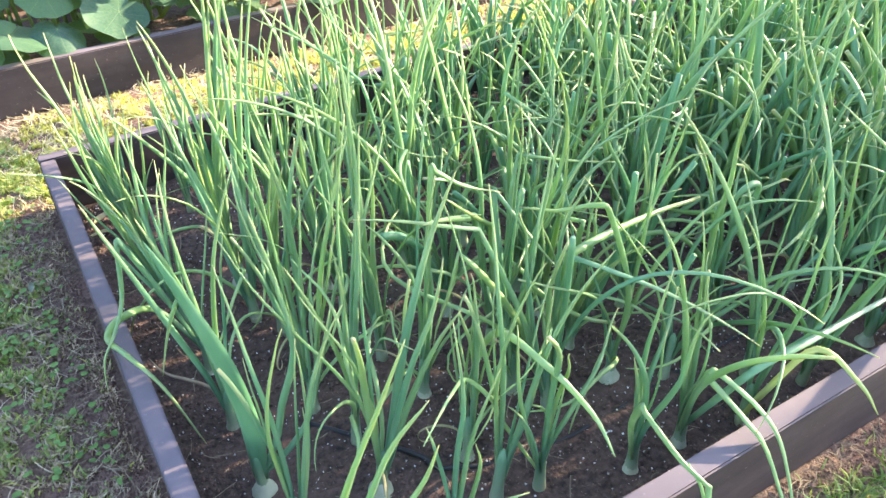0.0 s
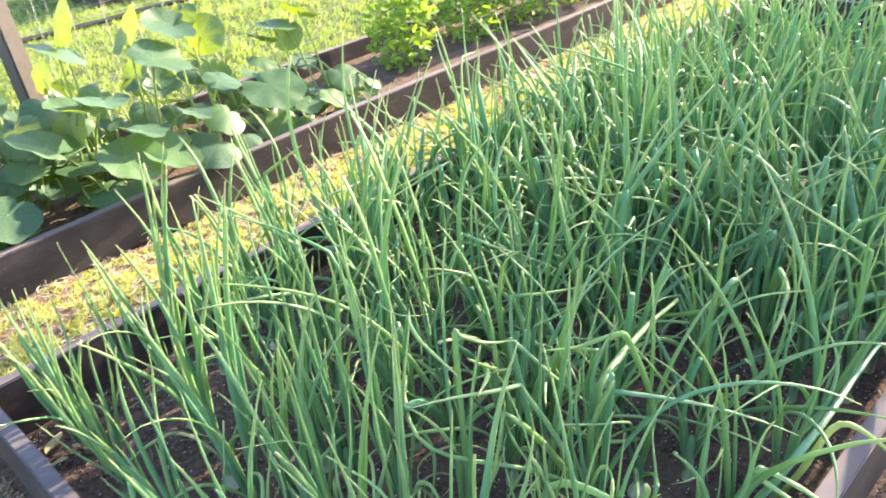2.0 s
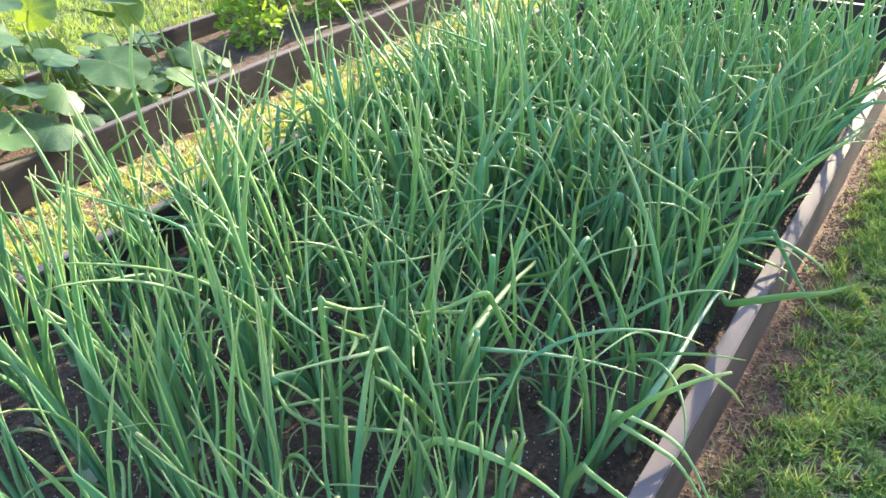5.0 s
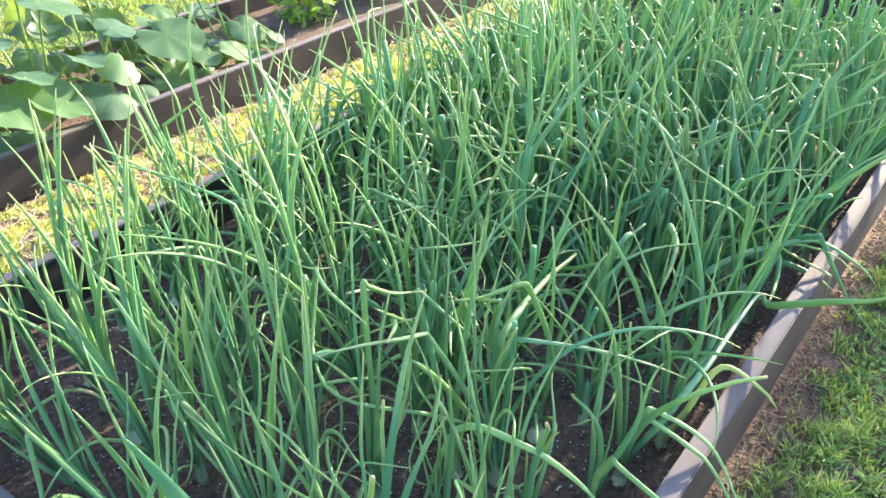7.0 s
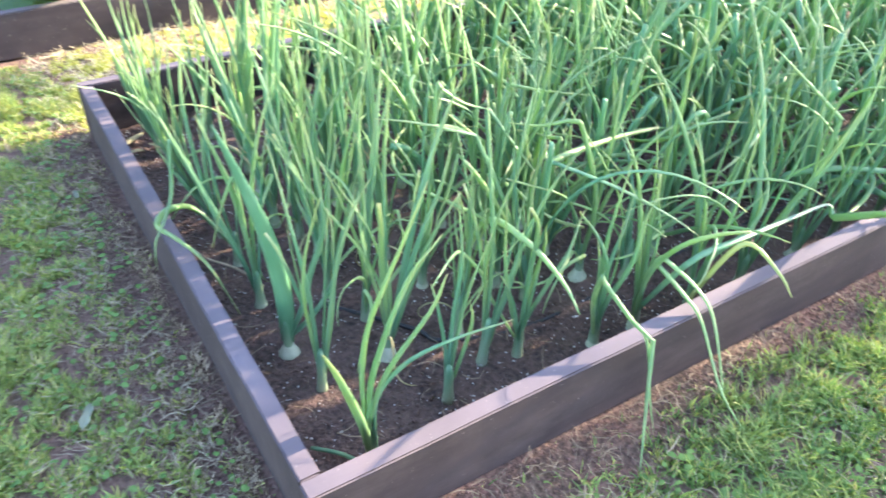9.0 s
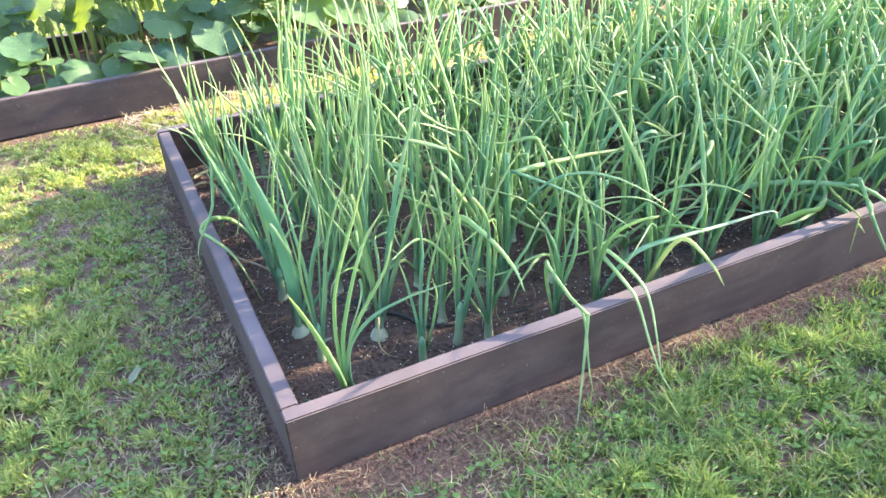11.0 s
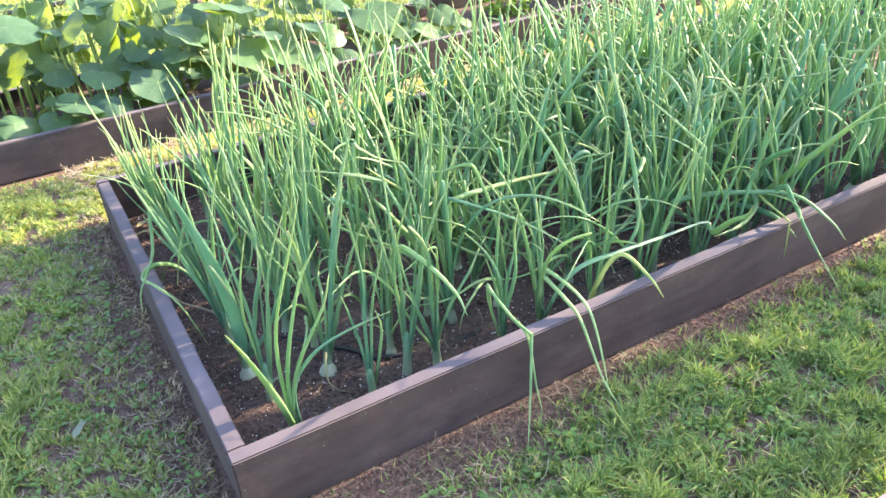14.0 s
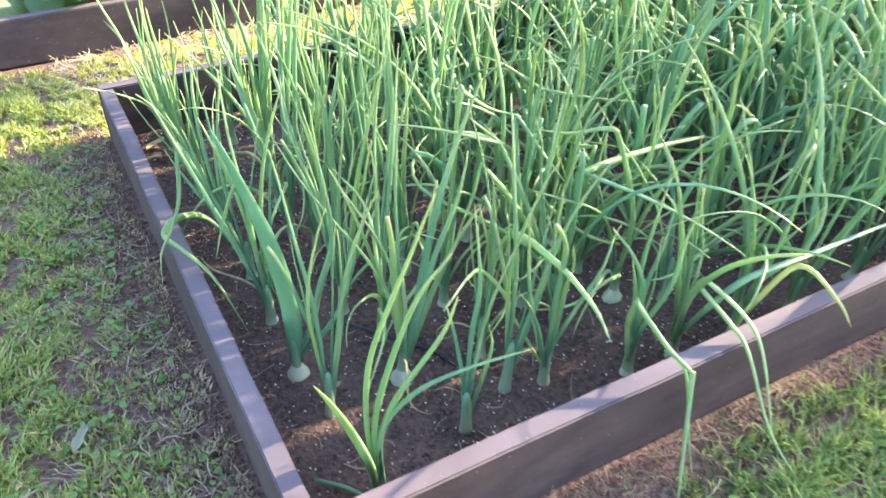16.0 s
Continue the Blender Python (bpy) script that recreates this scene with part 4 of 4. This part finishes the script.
# ---- beyond the fence ----
def far_box(x0, y0, x1, y1, h, label):
    box = tagged(new("planter_box"), label, "planter box", group="planter boxes beyond the lawn")
    board("plank", (x0, y0, 0), (x1, y0 + TH, h), box)
    board("plank", (x0, y1 - TH, 0), (x1, y1, h), box)
    board("plank", (x0, y0 + TH + 0.001, 0), (x0 + TH, y1 - TH - 0.001, h), box)
    board("plank", (x1 - TH, y0 + TH + 0.001, 0), (x1, y1 - TH - 0.001, h), box)
    board("soil_fill", (x0 + TH + 0.002, y0 + TH + 0.002, 0), (x1 - TH - 0.002, y1 - TH - 0.002, h - 0.08), box)
    return box


far_box(2.75, 6.95, 3.35, 8.2, 0.28, "weathered brown planter box beyond the lawn")
far_box(3.65, 6.75, 4.9, 8.0, 0.28, "weathered brown planter box under a wire fence")
v, f, uv = tube(smooth_path([(-1.0, 6.45, 0.02), (1.2, 6.40, 0.03), (2.5, 6.35, 0.02), (2.95, 6.33, 0.03), (3.9, 6.26, 0.02), (7.0, 6.1, 0.02)], 30), [0.022] * 31, 8)
tagged(new("edging", mesh("edging", v, f, M_HOSE)), "dark round lawn edging lying on the grass", "edging")
wire_fence(-1.0, 6.5, 6.5, 0.6)


# ---- soil and ground litter ----
def scatter(name, count, place, shape, size, material, label, category, lift=0.0):
    """Very many small lumps or strips lying about."""
    verts, tris = [], []
    for _ in range(count):
        x, y, z = place()
        m = Euler((rnd.gauss(0, 0.5), rnd.gauss(0, 0.5), rnd.uniform(0, 6.3))).to_matrix() * (size * rnd.uniform(0.4, 1.4))
        k = len(verts)
        if shape == "lump":
            for c in ((1, 0, 0), (-0.8, 0.2, 0.1), (0.1, 0.9, 0), (0, -0.8, -0.1), (0.1, 0.1, 0.7), (0, 0, -0.6)):
                w = m @ Vector([q * rnd.uniform(0.7, 1.2) for q in c])
                verts.append((x + w.x, y + w.y, z + lift + w.z))
            tris += [(k + a, k + b, k + c) for a, b, c in ((0, 2, 4), (2, 1, 4), (1, 3, 4), (3, 0, 4), (2, 0, 5), (1, 2, 5), (3, 1, 5), (0, 3, 5))]
        elif shape == "strip":
            bend = rnd.uniform(-0.5, 0.5)
            for u in (-1, -0.3, 0.4, 1):
                for side in (-0.035, 0.035):
                    w = m @ Vector((u, side + bend * u * u, 0.12 * (1 - u * u)))
                    verts.append((x + w.x, y + w.y, z + lift + max(0, w.z)))
            tris += [(k + a, k + b, k + c) for j in (0, 2, 4) for a, b, c in ((j, j + 1, j + 3), (j, j + 3, j + 2))]
        else:                                   # a small round leaf
            for u in range(6):
                w = m @ Vector((math.cos(u * 1.047), 0.8 * math.sin(u * 1.047), 0))
                verts.append((x + w.x, y + w.y, z + lift + abs(w.z)))
            tris += [(k, k + u, k + u + 1) for u in range(1, 5)]
    return stuff_mesh(name, verts, tris, material, label, category)


def on_soil():
    return rnd.uniform(TH + 0.01, 2.6), rnd.uniform(TH + 0.01, W - TH - 0.01), 0.012


def on_strip():
    while True:
        if rnd.random() < 0.55:
            x, y = rnd.uniform(0.0, 3.4), -abs(rnd.gauss(0, 0.16)) - 0.01
        else:
            x, y = -abs(rnd.gauss(0, 0.14)) - 0.01, rnd.uniform(-0.2, W + 0.3)
        if bare(x, y) > 0.2:
            return x, y, ground_height(x, y)


def on_lawn():
    if rnd.random() < 0.5:
        x, y = rnd.uniform(-1.2, -0.05), rnd.uniform(-0.8, 2.4)
    else:
        x, y = rnd.uniform(0, 3.2), rnd.uniform(-0.9, -0.15)
    return x, y, ground_height(x, y)


scatter("soil_crumbs", 16000, on_soil, "lump", 0.0058, M_CLOD, "dark crumbs of soil and bark over the bed", "soil")
scatter("perlite", 5000, on_soil, "lump", 0.0026, M_STONE, "white perlite specks in the soil", "soil", 0.006)
scatter("dry_litter", 700, on_soil, "strip", 0.028, M_DRY, "dry straw and root bits lying on the soil", "litter", 0.008)
scatter("earth_clods", 1300, on_strip, "lump", 0.0060, M_EARTH, "reddish clods of dry earth along the planks", "soil", 0.002)
scatter("earth_crumbs", 11000, on_strip, "lump", 0.0036, M_EARTH, "loose reddish earth crumbs along the planks", "soil")
scatter("dry_grass", 2000, on_strip, "strip", 0.022, M_DRY, "dry brown grass clippings along the planks", "litter", 0.003)
scatter("dry_grass", 6500, on_lawn, "strip", 0.022, M_CLIPPING, "dry grass clippings scattered on the lawn", "litter", 0.014)
def on_path():
    x, y = rnd.uniform(-0.1, 5.0), W + 0.02 + (BED2_Y0 - W - 0.04) * rnd.random() ** 0.8
    return x, y, ground_height(x, y)


# the strips' paleness stands in for sun glare on the path
scatter("pale_straw", 8000, on_path, "strip", 0.024, M_SUNSTRAW, "dry clippings on the path between beds, paled as if sunlit", "litter", 0.012)
scatter("clover", 7000, on_lawn, "leaf", 0.0085, M_CLOVER, "small round clover leaves in the lawn", "clover", 0.016)


# a drip hose just under the leaves
v, f, uv = tube(smooth_path([(0.30, 0.62, 0.02), (0.455, 0.43, 0.016), (0.50, 0.36, 0.014), (0.75, 0.30, 0.008), (1.4, 0.33, 0.008), (2.6, 0.30, 0.008)], 30), [0.0055] * 31, 8)
tagged(new("drip_hose", mesh("drip_hose", v, f, M_HOSE)), "thin black drip hose lying on the soil", "hose")


def withered_leaf(x, y, z, size, turn, material, label):
    q = random.Random(int(1000 * abs(x)))
    verts = []
    for i in range(9):
        u = i / 8
        w = 0.16 * math.sin(math.pi * min(1, u * 0.9 + 0.06)) * (1 + 0.3 * math.sin(9 * u))
        for side in (-1, 0, 1):
            verts.append(((u - 0.5) * size, side * w * size + 0.1 * size * u * u, size * (0.08 * abs(side) + 0.05 * math.sin(5 * u)) + 0.004))
    faces = [(i * 3 + k, i * 3 + k + 1, i * 3 + k + 4, i * 3 + k + 3) for i in range(8) for k in range(2)]
    ob = tagged(new("withered_leaf", mesh("withered_leaf", verts, faces, material)), label, "leaf")
    ob.matrix_basis = Matrix.Translation((x, y, z)) @ pose(0, 0, 0, 0, 0, turn)
    return ob


withered_leaf(-0.28, 0.54, 0.018, 0.075, 60, M_WITHER, "pale withered leaf lying on the worn grass")
withered_leaf(0.66, -0.40, 0.03, 0.07, 140, M_CLOVER, "pale green leaf lying in the lawn grass")
withered_leaf(0.115, 1.63, 0.026, 0.085, 35, M_WILTED, "curled yellow leaf in the corner of the bed")
withered_leaf(0.16, 1.56, 0.024, 0.07, 110, M_WILTED, "curled yellow leaf in the corner of the bed")
withered_leaf(0.085, 1.55, 0.028, 0.06, 165, M_WILTED, "small dry yellow leaf in the corner of the bed")
withered_leaf(0.215, 0.42, 0.022, 0.045, 20, M_WITHER, "small greyish dry leaf on the soil")
withered_leaf(-0.12, 1.42, 0.014, 0.05, 80, M_WITHER, "small pale dry leaf beside the plank")
v, f, uv = tube(smooth_path([(0.09, 0.22, 0.03), (0.14, 0.17, 0.03), (0.19, 0.09, 0.028)], 8), [0.0045, 0.005, 0.005, 0.005, 0.005, 0.0045, 0.004, 0.003, 0.002], 6, 0.6)
tagged(new("fallen_leaf", mesh("fallen_leaf", v, f, M_ONION, uv)), "fallen green onion leaf lying on the soil", "leaf")
